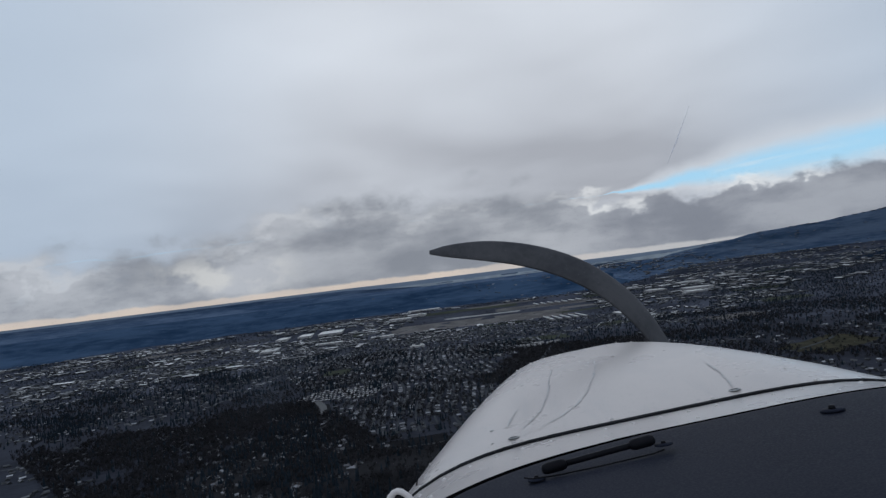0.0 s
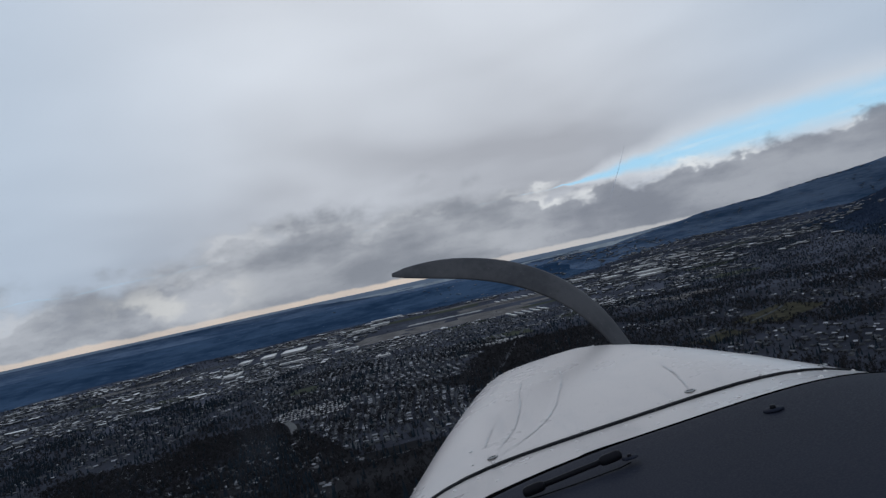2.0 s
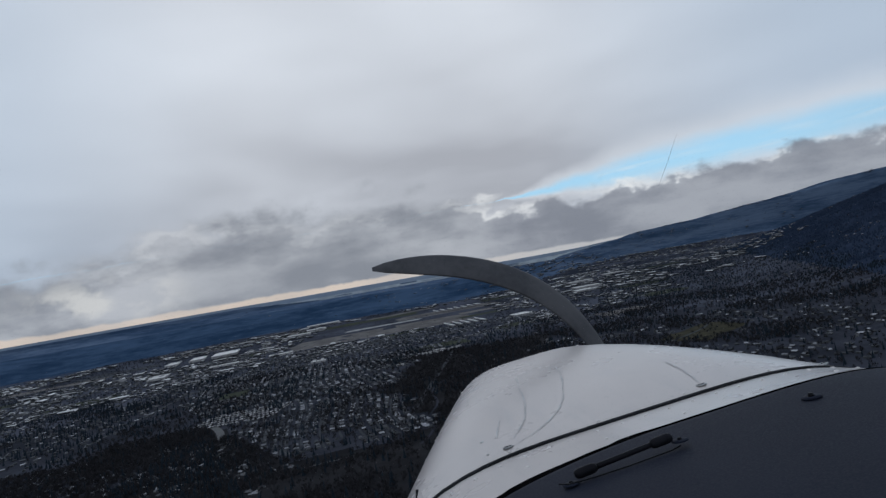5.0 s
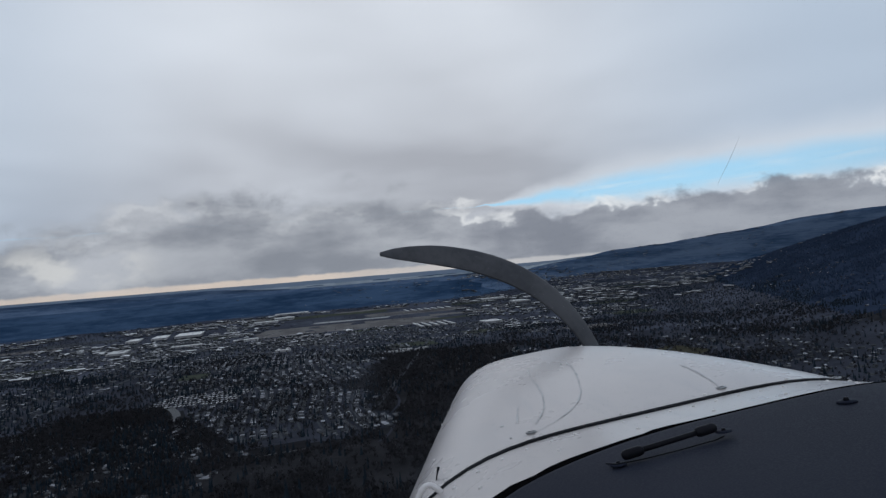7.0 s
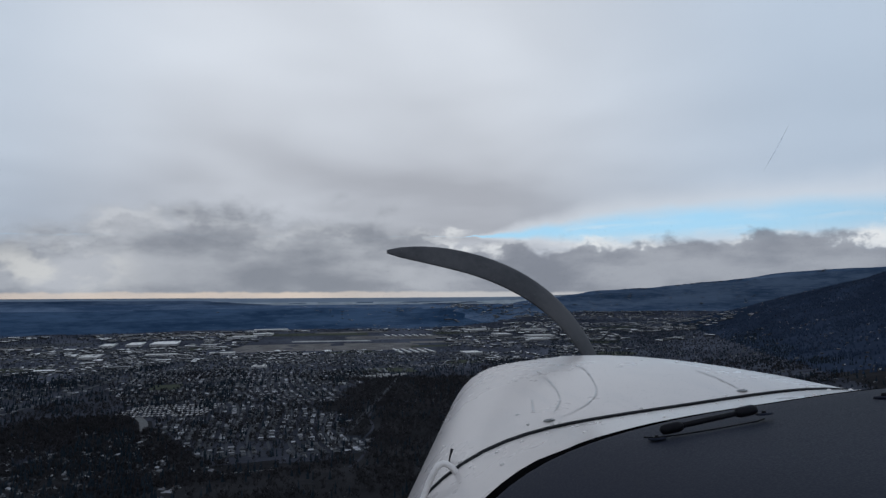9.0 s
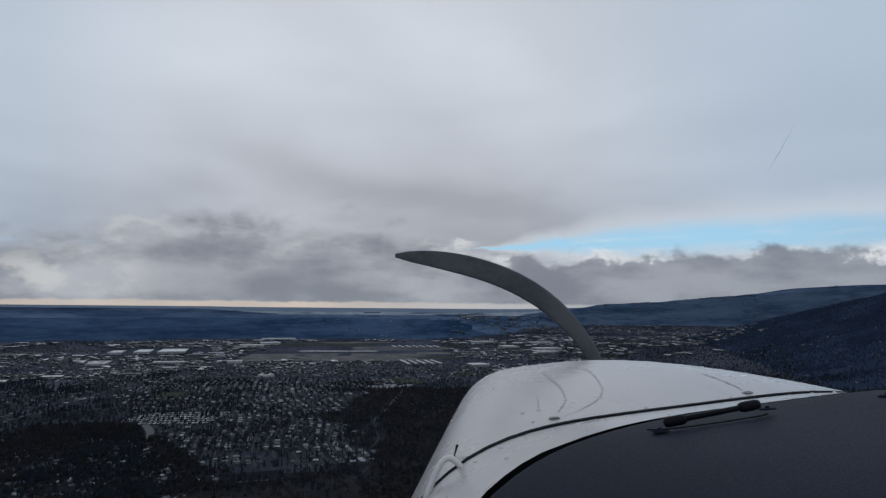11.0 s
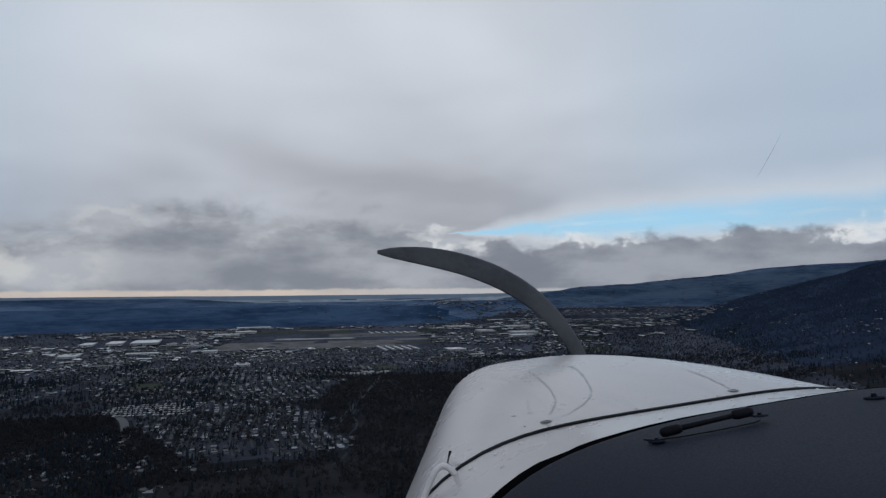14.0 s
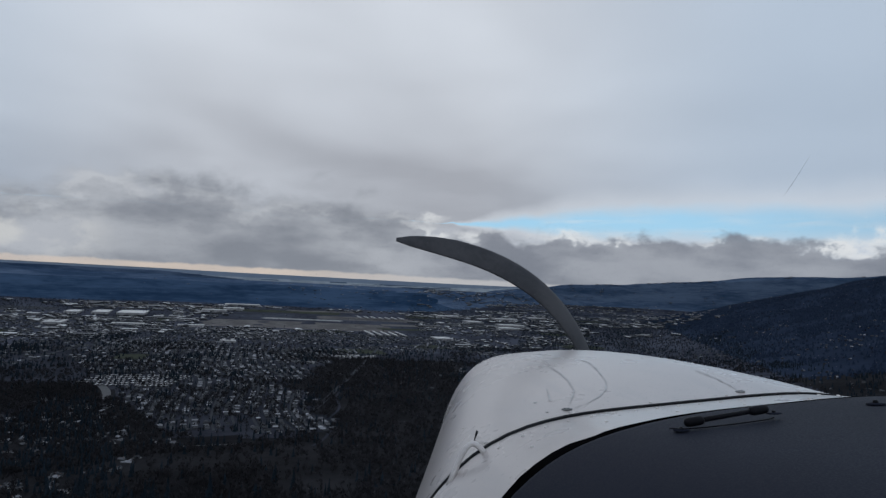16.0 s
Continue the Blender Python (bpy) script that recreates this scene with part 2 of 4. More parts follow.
def weather(material):
    """Faint streaks along the flow and sparse dark specks in the paint."""
    t = material.node_tree
    base = t.nodes["Principled BSDF"].inputs["Base Color"]
    colour = base.links[0].from_socket
    at = t.nodes.new("ShaderNodeTexCoord").outputs["Object"]
    along = t.nodes.new("ShaderNodeMapping")
    along.inputs["Scale"].default_value = (26.0, 2.2, 26.0)
    t.links.new(at, along.inputs["Vector"])
    streaks = step(t, grain(t, along.outputs[0], 1.0, 4), 0.50, 0.78, 0.0, 0.30)
    smudge = step(t, grain(t, at, 7.0, 3, 0.5, 0.6), 0.52, 0.74, 0.0, 0.22)
    specks = step(t, grain(t, at, 75.0, 2), 0.71, 0.76, 0.0, 0.45)
    colour = blend(t, calc(t, "MAXIMUM", streaks, smudge), colour, (0.335, 0.330, 0.340))
    t.links.new(blend(t, specks, colour, (0.20, 0.20, 0.205)), base)


weather(COWL)
GAP = surface("rubber_seal", (0.006, 0.006, 0.007), (0.014, 0.014, 0.016), 0.7, 12.0, 120.0, gloss=0.08)
SHIELD = surface("black_vinyl", (0.0125, 0.0150, 0.0255), (0.0195, 0.0230, 0.0365), 0.62, 2.0, 500.0, 0.0, gloss=0.07)
GASKET = surface("black_gasket", (0.0022, 0.0022, 0.0025), (0.0050, 0.0050, 0.0055), 0.95, 20.0, 150.0, gloss=0.0)
GRIP = surface("black_rubber", (0.004, 0.004, 0.006), (0.008, 0.008, 0.011), 0.5, 20.0, 150.0, gloss=0.10)
STEEL = surface("screw_steel", (0.25, 0.25, 0.25), (0.50, 0.50, 0.49), 0.4, 40.0, 300.0, metal=0.9)
TUBE_PAINT = surface("white_tube_paint", (0.58, 0.54, 0.51), (0.72, 0.67, 0.64), 0.4, 20.0, 150.0)
STAIN = surface("oil_stain", (0.36, 0.355, 0.345), (0.60, 0.59, 0.57), 0.6, 30.0, 200.0)
BLADE = surface("propeller_paint", (0.045, 0.045, 0.050), (0.080, 0.078, 0.082), 0.6, 6.0, 60.0, gloss=0.2)
def veiled_acrylic(name, low, high):
    """Clear sheet with a thin uneven bluish film, put in to veil the darks like haze."""
    m = bpy.data.materials.new(name)
    m.use_nodes = True
    t = m.node_tree
    t.nodes.clear()
    out, mix = t.nodes.new("ShaderNodeOutputMaterial"), t.nodes.new("ShaderNodeMixShader")
    clear, veil = t.nodes.new("ShaderNodeBsdfTransparent"), t.nodes.new("ShaderNodeBsdfTranslucent")
    veil.inputs["Color"].default_value = (0.70, 0.78, 0.92, 1)
    at = t.nodes.new("ShaderNodeTexCoord").outputs["Object"]
    streaked = t.nodes.new("ShaderNodeMapping")
    streaked.inputs["Scale"].default_value = (1.0, 1.0, 0.35)
    streaked.inputs["Rotation"].default_value = (0.0, 0.35, 0.0)
    t.links.new(at, streaked.inputs["Vector"])
    film = calc(t, "ADD", calc(t, "MULTIPLY", grain(t, at, 3.0, 3), 0.5), calc(t, "MULTIPLY", grain(t, streaked.outputs[0], 26.0, 4), 0.5))
    sep = t.nodes.new("ShaderNodeSeparateXYZ")                  # pale streak low on the sheet, a reflection painted into the film
    t.links.new(at, sep.inputs[0])
    lean = calc(t, "ABSOLUTE", calc(t, "SUBTRACT", calc(t, "MULTIPLY_ADD", sep.outputs[2], -0.35, sep.outputs[0]), 0.020))
    reflection_streak = calc(t, "MULTIPLY", step(t, lean, 0.004, 0.040, 0.022, 0.0), step(t, calc(t, "ABSOLUTE", calc(t, "SUBTRACT", sep.outputs[2], 0.012)), 0.015, 0.055, 1.0, 0.0))
    reflection_streak = calc(t, "MULTIPLY", reflection_streak, step(t, grain(t, streaked.outputs[0], 60.0, 3), 0.40, 0.62, 0.25, 1.0))
    t.links.new(calc(t, "ADD", step(t, film, 0.38, 0.70, low, high), reflection_streak), mix.inputs[0])
    t.links.new(clear.outputs[0], mix.inputs[1])
    t.links.new(veil.outputs[0], mix.inputs[2])
    t.links.new(mix.outputs[0], out.inputs[0])
    return m


ACRYLIC, SCRATCH = veiled_acrylic("veiled_acrylic", 0.0016, 0.008), veiled_acrylic("scratched_acrylic", 0.12, 0.30)
LAWN = surface("dry_lawn", (0.022, 0.023, 0.014), (0.058, 0.051, 0.030), 0.95, 0.03, 0.2, gloss=0.05)


# ---------------------------------------------------------------- mesh helpers
def mesh_from(name, verts, faces, mats, slots=None, smooth=False):
    me = bpy.data.meshes.new(name)
    me.from_pydata([tuple(v) for v in verts], [], faces)
    for m in mats:
        me.materials.append(m)
    if slots is not None:
        me.polygons.foreach_set("material_index", np.asarray(slots, dtype=np.int32))
    if smooth:
        me.polygons.foreach_set("use_smooth", np.ones(len(me.polygons), dtype=bool))
    me.update()
    return me


def soup(name, verts, tris, mats, slots=None):
    """A mesh of many triangles from arrays."""
    me = bpy.data.meshes.new(name)
    me.vertices.add(len(verts))
    me.vertices.foreach_set("co", np.asarray(verts, dtype=np.float32).ravel())
    me.loops.add(len(tris) * 3)
    me.loops.foreach_set("vertex_index", np.asarray(tris, dtype=np.int32).ravel())
    me.polygons.add(len(tris))
    me.polygons.foreach_set("loop_start", np.arange(0, len(tris) * 3, 3, dtype=np.int32))
    me.polygons.foreach_set("loop_total", np.full(len(tris), 3, dtype=np.int32))
    for m in mats:
        me.materials.append(m)
    if slots is not None:
        me.polygons.foreach_set("material_index", np.asarray(slots, dtype=np.int32))
    me.update()
    me.validate()
    return me


def part(name, bm, material, parent, label="", smooth=False):
    """Links a bmesh as one mesh object under a thing or a part."""
    me = bpy.data.meshes.new(name)
    bmesh.ops.recalc_face_normals(bm, faces=bm.faces)
    bm.to_mesh(me)
    bm.free()
    me.materials.append(material)
    if smooth:
        me.polygons.foreach_set("use_smooth", np.ones(len(me.polygons), dtype=bool))
    ob = new(name, me)
    ob.parent = parent
    return tagged(ob, label)


def poly(bm, points):
    return bm.faces.new([bm.verts.new(p) for p in points])


def box(bm, x, y, z, sx, sy, sz, bevel=0.0):
    """A box whose base stands at z."""
    made = bmesh.ops.create_cube(bm, size=1.0, matrix=Matrix.Translation((x, y, z + sz / 2)) @ Matrix.Diagonal((sx, sy, sz, 1)))
    if bevel:
        edges = list({e for v in made["verts"] for e in v.link_edges})
        bmesh.ops.bevel(bm, geom=edges, offset=bevel, segments=2, affect="EDGES")
    return bm


def tube(bm, points, radii, sides=10):
    """A round bar along points."""
    points = [Vector(p) for p in points]
    rings = []
    for i, p in enumerate(points):
        way = (points[min(i + 1, len(points) - 1)] - points[max(i - 1, 0)]).normalized()
        a = way.cross(Vector((0, 0, 1)) if abs(way.z) < 0.9 else Vector((1, 0, 0))).normalized()
        b = way.cross(a)
        rings.append([bm.verts.new(p + radii[i] * (a * math.cos(k * math.tau / sides) + b * math.sin(k * math.tau / sides))) for k in range(sides)])
    for r, s in zip(rings, rings[1:]):
        for k in range(sides):
            bm.faces.new((r[k], r[(k + 1) % sides], s[(k + 1) % sides], s[k]))
    bm.faces.new(rings[0][::-1])
    bm.faces.new(rings[-1])
    return bm


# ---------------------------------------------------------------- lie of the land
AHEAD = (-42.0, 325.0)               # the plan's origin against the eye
FLAT_TO, REACH = 2300.0, 2500.0      # beyond FLAT_TO the distance is drawn in to fit the camera's view, so that the horizon stays within reach


def smooth01(v):
    v = np.clip(v, 0.0, 1.0)
    return v * v * (3 - 2 * v)


def value_noise(x, y, size, salt=0):
    x, y = np.asarray(x, float) / size, np.asarray(y, float) / size
    xi, yi = np.floor(x), np.floor(y)
    u, v = smooth01(x - xi), smooth01(y - yi)

    def corner(a, b):
        s = np.sin(a * 127.1 + b * 311.7 + salt * 74.7) * 43758.5453
        return s - np.floor(s)
    return (corner(xi, yi) * (1 - u) + corner(xi + 1, yi) * u) * (1 - v) + (corner(xi, yi + 1) * (1 - u) + corner(xi + 1, yi + 1) * u) * v


def hill_side(x, y):
    return 700 * smooth01((x - (500 + 0.34 * y)) / 3000) * smooth01((y + 1500) / 1500)


def wood_edge(y):
    """Where the riverside woods begin, east of the town."""
    return -70 - 0.06 * (y - 1300) + 45 * np.sin(y / 140) + 26 * np.sin(y / 53 + 1) + 14 * np.sin(y / 17)


def land(x, y):
    x, y = np.asarray(x, float), np.asarray(y, float)
    r = np.hypot(x, y)
    az = np.degrees(np.arctan2(x, y))
    near = np.clip(1 - (r - 5000) / 4000, 0, 1)
    hill = hill_side(x, y) * (0.55 + 0.45 * near) * (1 - smooth01((r - 7000) / 3000))
    hill = hill + np.minimum(hill, 350) / 350 * 30 * (value_noise(x, y, 260, 3) - 0.5)
    foot = 6000 + 8500 * smooth01((az - 5) / 16)
    ridge = (150 + 26 * value_noise(x, y, 2200, 5)) * smooth01((r - foot - 900 * value_noise(az * 60, az * 0, 400, 8)) / 2600)
    rise = np.tan(np.radians(np.clip(0.078 * (az - 12) + 0.16 * (value_noise(az, az * 0, 2.4, 61) - 0.5) + 0.06 * (value_noise(az, az * 0, 0.9, 63) - 0.5) + 0.30 * (value_noise(az, az * 0, 7.0, 62) - 0.5), 0, 3.4))) * (foot + 3200)
    ridge = ridge + (rise + 140 * smooth01((az - 12) / 8)) * smooth01((r - foot) / 3200)
    basin = smooth01((az + 17) / 5) * smooth01((14 - az) / 6)
    ridge = ridge * (1 - smooth01((r - 13500) / 2500) * basin) + 120 * smooth01((r - 42000) / 9000)
    bank = 55 * (1 - smooth01((r - 350) / 750))
    return np.maximum(hill, ridge) + bank + 3.0 * value_noise(x, y, 140, 1)


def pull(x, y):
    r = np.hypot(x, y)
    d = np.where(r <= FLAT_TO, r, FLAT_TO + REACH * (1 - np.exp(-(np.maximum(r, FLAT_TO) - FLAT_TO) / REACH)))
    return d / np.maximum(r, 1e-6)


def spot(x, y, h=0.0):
    """World places of points of the plan, h above the land, drawn in towards the eye, and the scale there."""
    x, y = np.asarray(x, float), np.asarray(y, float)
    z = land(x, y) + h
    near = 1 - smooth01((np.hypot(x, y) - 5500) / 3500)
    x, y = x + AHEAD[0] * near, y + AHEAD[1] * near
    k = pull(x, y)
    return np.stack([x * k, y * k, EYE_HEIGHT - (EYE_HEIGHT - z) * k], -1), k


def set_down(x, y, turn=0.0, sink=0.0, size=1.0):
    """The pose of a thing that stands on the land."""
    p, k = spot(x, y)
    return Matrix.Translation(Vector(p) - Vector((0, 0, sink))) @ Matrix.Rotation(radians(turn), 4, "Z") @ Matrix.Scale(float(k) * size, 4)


def build_ground():
    az = np.radians(np.concatenate([np.arange(-180, -60, 6.0), np.arange(-60, 60, 0.5), np.arange(60, 180, 6.0)]))
    r = np.concatenate([[0.02, 60, 150, 250, 350], np.arange(450, 2600, 35), np.geomspace(2600, 7000, 60), np.geomspace(7100, 260000, 75)])
    x, y = np.outer(r, np.sin(az)), np.outer(r, np.cos(az))
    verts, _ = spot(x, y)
    nr, na = len(r), len(az)
    i, j = np.meshgrid(np.arange(nr - 1), np.arange(na), indexing="ij")
    j2 = (j + 1) % na
    faces = np.stack([i * na + j, i * na + j2, (i + 1) * na + j2, (i + 1) * na + j], -1).reshape(-1, 4)
    rr = np.repeat(r[:-1], na)
    aa = np.tile(np.degrees(az), nr - 1)
    # farther land takes the colours with more haze painted in
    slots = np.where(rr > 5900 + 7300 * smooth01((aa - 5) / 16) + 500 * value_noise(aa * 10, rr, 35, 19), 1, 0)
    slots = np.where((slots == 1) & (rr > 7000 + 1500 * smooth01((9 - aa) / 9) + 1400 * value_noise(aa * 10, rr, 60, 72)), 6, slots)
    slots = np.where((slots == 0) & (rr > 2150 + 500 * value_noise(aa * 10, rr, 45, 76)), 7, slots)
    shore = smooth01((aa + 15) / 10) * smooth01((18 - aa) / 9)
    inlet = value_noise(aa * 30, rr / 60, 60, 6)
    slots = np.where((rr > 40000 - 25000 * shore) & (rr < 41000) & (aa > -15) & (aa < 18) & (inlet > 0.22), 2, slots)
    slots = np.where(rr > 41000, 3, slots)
    fx, fy = rr * np.sin(np.radians(aa)), rr * np.cos(np.radians(aa))
    wooded = ((hill_side(fx, fy) > 45) & (rr < 2300)) | (rr < 540 + 90 * value_noise(fx, fy, 120, 14)) | ((fx > -640) & (fx < 100) & (fy < 890)) | ((fx > -640) & (fx < -250) & (fy < 1380 - 1.66 * (fx + 575))) | (np.hypot(fx + 740, fy - 1300) < 125 + 110 * value_noise(fx, fy, 90, 33))
    wooded = wooded | ((fx > wood_edge(fy)) & (fx < 330 + 0.12 * (fy - 1000)) & (fy < 2180) & (fy > 300))
    slots = np.where(wooded & ((slots == 0) | (slots == 7)), 4, slots)
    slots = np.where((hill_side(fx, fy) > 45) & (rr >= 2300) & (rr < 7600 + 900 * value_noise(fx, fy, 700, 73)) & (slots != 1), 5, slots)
    me = mesh_from("ground", verts.reshape(-1, 3), faces.tolist(), [GROUND, HAZY_FOREST, SOUND, HAZY_SHORE, WOOD_FLOOR, HAZY_HILL, HAZIER_FOREST, HAZY_VALLEY], slots, smooth=True)
    return tagged(new("ground", me), "dark winter valley floor, wooded hills and far water", "ground", kind="structure")


build_ground()


def patch(name, x, y, length, width, turn, material, label, category, h=0.5, cells=8, wobble=0.0):
    """A flat piece of the valley floor, laid on the land."""
    u, v = np.meshgrid(np.linspace(-0.5, 0.5, cells + 1), np.linspace(-0.5, 0.5, cells + 1), indexing="ij")
    if wobble:
        ang = np.arctan2(v, u)
        f = 1 - wobble * value_noise(np.cos(ang) * 3 + x, np.sin(ang) * 3 + y, 1.0, 4) * (np.maximum(abs(u), abs(v)) * 2) ** 2
        u, v = u * f, v * f
    c, s = math.cos(radians(turn)), math.sin(radians(turn))
    px, py = x + u * length * c - v * width * s, y + u * length * s + v * width * c
    verts, _ = spot(px, py, h)
    n = cells + 1
    faces = [(i * n + j, (i + 1) * n + j, (i + 1) * n + j + 1, i * n + j + 1) for i in range(cells) for j in range(cells)]
    ob = new(name, mesh_from(name, verts.reshape(-1, 3), faces, [material], smooth=True))
    return tagged(ob, label, category, kind="structure")


def strip(name, points, width, material, label, category, h=0.6):
    """A road or river along points of the plan."""
    pts = np.array(points, float)
    seg = np.concatenate([[0], np.cumsum(np.hypot(*np.diff(pts, axis=0).T))])
    s = np.linspace(0, seg[-1], max(int(seg[-1] / 30), 6))
    x, y = np.interp(s, seg, pts[:, 0]), np.interp(s, seg, pts[:, 1])
    for _ in range(6):
        x[1:-1], y[1:-1] = (x[:-2] + 2 * x[1:-1] + x[2:]) / 4, (y[:-2] + 2 * y[1:-1] + y[2:]) / 4
    dx, dy = np.gradient(x), np.gradient(y)
    n = np.hypot(dx, dy)
    nx, ny = -dy / n * width / 2, dx / n * width / 2
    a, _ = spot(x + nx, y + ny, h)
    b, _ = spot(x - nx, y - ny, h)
    verts = np.concatenate([a, b])
    m = len(x)
    faces = [(i, i + 1, m + i + 1, m + i) for i in range(m - 1)]
    return tagged(new(name, mesh_from(name, verts, faces, [material])), label, category, kind="structure")


# ---------------------------------------------------------------- the aircraft's nose
CENTRE, SEAM_AT, FRONT_AT, FOOT_AT = 0.4604, 0.85, 1.55, 0.66       # right of the eye; ahead of the eye


def cowl_form(y):
    """Crown height, half width and squareness of the cowling y ahead of the eye."""
    s = (y - SEAM_AT) / (FRONT_AT - SEAM_AT)
    f, a = np.maximum(s, 0.0), np.minimum(s, 0.0)
    return -0.1444 + 0.1586 * f - 0.0858 * f * f - 0.0321 * a, 0.5325 - 0.2818 * f + 0.0455 * f * f + 0.1244 * a, 4.52 - 0.52 * f


def cowl_top(x, y):
    """Height of the cowling against the eye, at x to the right and y ahead."""
    crown, wide, square = cowl_form(y)
    return crown - 0.25 * np.abs((x - CENTRE) / wide) ** square


def cowl_section(y, drop=0.75, count=72, rise=0.0):
    """One rib across the cowling, evenly stepped from side to side."""
    crown, wide, square = cowl_form(y)
    wide = wide * (drop / 0.25) ** (1 / square)
    u = np.sin(np.linspace(-math.pi / 2, math.pi / 2, 2001))
    x = CENTRE + wide * u
    z = cowl_top(x, y) + rise
    arc = np.concatenate([[0], np.cumsum(np.hypot(np.diff(x), np.diff(z)))])
    a = np.linspace(0, arc[-1], count)
    return np.interp(a, arc, x), np.interp(a, arc, z)


def loft(bm, ribs):
    rows = [[bm.verts.new(p) for p in rib] for rib in ribs]
    for r, s in zip(rows, rows[1:]):
        for k in range(len(r) - 1):
            bm.faces.new((r[k], r[k + 1], s[k + 1], s[k]))
    return rows


def rib_points(y, rise=0.0, drop=0.75, shrink=1.0, at=None):
    x, z = cowl_section(y, drop, rise=rise)
    mid = cowl_top(CENTRE, y) - 0.26
    return [(CENTRE + (a - CENTRE) * shrink, y if at is None else at, mid + (b - mid) * shrink) for a, b in zip(x, z)]


def smooth_step(v):
    return float(smooth01(v))


def edge_dip(x):
    """How far the glareshield's front edge falls back at x."""
    return 0.0332 * (1 - smooth_step((x - 0.2035) / 0.2266))


def build_aircraft():
    plane = new("light_aircraft")
    tagged(plane, "nose of a light aircraft in flight, white cowling and black glareshield", "aircraft")
    plane.matrix_world = Matrix.Translation((0, 0, EYE_HEIGHT)) @ gaze(4.443, 3.819, 3.006) @ gaze(9.544, 8.848, 9.576).inverted()
    # cowling with a rounded front
    bm = bmesh.new()
    ribs = [rib_points(y) for y in np.linspace(SEAM_AT + 0.012, FRONT_AT, 26)]
    for a in (0.25, 0.5, 0.7, 0.85, 0.95, 0.995):
        ribs.append(rib_points(FRONT_AT, shrink=math.sqrt(1 - a * a), at=FRONT_AT + 0.16 * a))
    loft(bm, ribs)
    cowling = part("cowling", bm, COWL, plane, "white painted engine cowling with worn streaks", smooth=True)
    # deck behind the seam
    bm = bmesh.new()
    loft(bm, [rib_points(FOOT_AT, -0.006, at=FOOT_AT - 0.13), rib_points(FOOT_AT, -0.0015, at=FOOT_AT - 0.07)] + [rib_points(y) for y in np.linspace(FOOT_AT, SEAM_AT - 0.002, 12)])
    deck = part("scuttle_deck", bm, COWL, plane, "white riveted deck behind the cowling seam", smooth=True)
    # rubber seal in the seam
    bm = bmesh.new()
    loft(bm, [rib_points(SEAM_AT - 0.002, -0.004), rib_points(SEAM_AT, 0.0018), rib_points(SEAM_AT + 0.007, 0.0020), rib_points(SEAM_AT + 0.013, -0.004)])
    part("seam_seal", bm, GAP, plane, "dark rubber seal along the cowling seam", smooth=True)
    # glareshield: a black curved shelf with a rolled front lip
    bm = bmesh.new()
    rows = []
    for y, rise in ((0.6946, -0.004), (0.6915, 0.0), (0.6845, 0.0025), (0.6755, 0.003), (0.62, 0.002), (0.45, -0.002), (0.25, -0.008), (0.05, -0.02), (-0.15, -0.05), (-0.17, -0.12)):
        x, z = cowl_section(FOOT_AT, 0.5)
        rows.append([(a, y - edge_dip(a) * smooth_step((y - 0.45) / 0.23), b + rise) for a, b in zip(x, z)])
    loft(bm, rows)
    part("glareshield", bm, SHIELD, plane, "matt black vinyl glareshield", smooth=True)
    # ragged dark gasket under the lip
    bm = bmesh.new()
    x, z = cowl_section(0.71, 0.5)
    rng = random.Random(4)
    front = [0.7035 - edge_dip(a) + 0.014 * rng.random() * (1 if 8 < k < 34 else 0.3) for k, a in enumerate(x)]
    loft(bm, [[(a, f, cowl_top(a, max(f, FOOT_AT)) + 0.001) for a, f in zip(x, front)], [(a, 0.6975 - edge_dip(a), cowl_top(a, max(0.6975 - edge_dip(a), FOOT_AT)) + 0.0035) for a in x], [(a, 0.6805 - edge_dip(a), cowl_top(a, FOOT_AT) + 0.001) for a in x]])
    part("lip_gasket", bm, GASKET, plane, "ragged black gasket at the windscreen foot")
    # grab handle on the glareshield
    handle = new("grab_handle")
    handle.parent = plane
    a, b = Vector((0.294, 0.590, -0.1272)), Vector((0.380, 0.590, -0.1220))
    part("rod", tube(bmesh.new(), [a, b], [0.0029, 0.0029]), GRIP, handle, smooth=True)
    way = (b - a).normalized()
    for end, sign in ((a, -1), (b, 1)):
        path = [end - way * 0.0125, end - way * 0.011, end - way * 0.007, end + way * 0.007, end + way * 0.011, end + way * 0.0125]
        part("grip_end", tube(bmesh.new(), path, [0.0022, 0.0045, 0.0054, 0.0054, 0.0044, 0.0022], 14), GRIP, handle, "black rubber grip end", smooth=True)
        foot = end + way * sign * 0.019 + Vector((0, -0.002, -0.0060))
        bm = bmesh.new()
        bmesh.ops.create_cone(bm, cap_ends=True, segments=18, radius1=0.009, radius2=0.0082, depth=0.0016, matrix=Matrix.Translation(foot))
        part("foot_plate", bm, SHIELD, handle, smooth=True)
        bm = bmesh.new()
        bmesh.ops.create_cone(bm, cap_ends=True, segments=10, radius1=0.0026, radius2=0.0018, depth=0.0024, matrix=Matrix.Translation(foot + Vector((0, 0, 0.0018))))
        part("foot_screw", bm, GRIP, handle, smooth=True)
    wire = [a + Vector((-0.030, 0.004, -0.0054)), a + Vector((-0.022, -0.006, -0.0058)), a + Vector((0.004, -0.010, -0.0060)), a * 0.5 + b * 0.5 + Vector((0, -0.010, -0.0085)), b + Vector((0.006, -0.007, -0.0105)), b + Vector((0.018, -0.002, -0.0100))]
    part("safety_wire", tube(bmesh.new(), wire, [0.0008] * 6, 6), GRIP, handle)
    bm = bmesh.new()
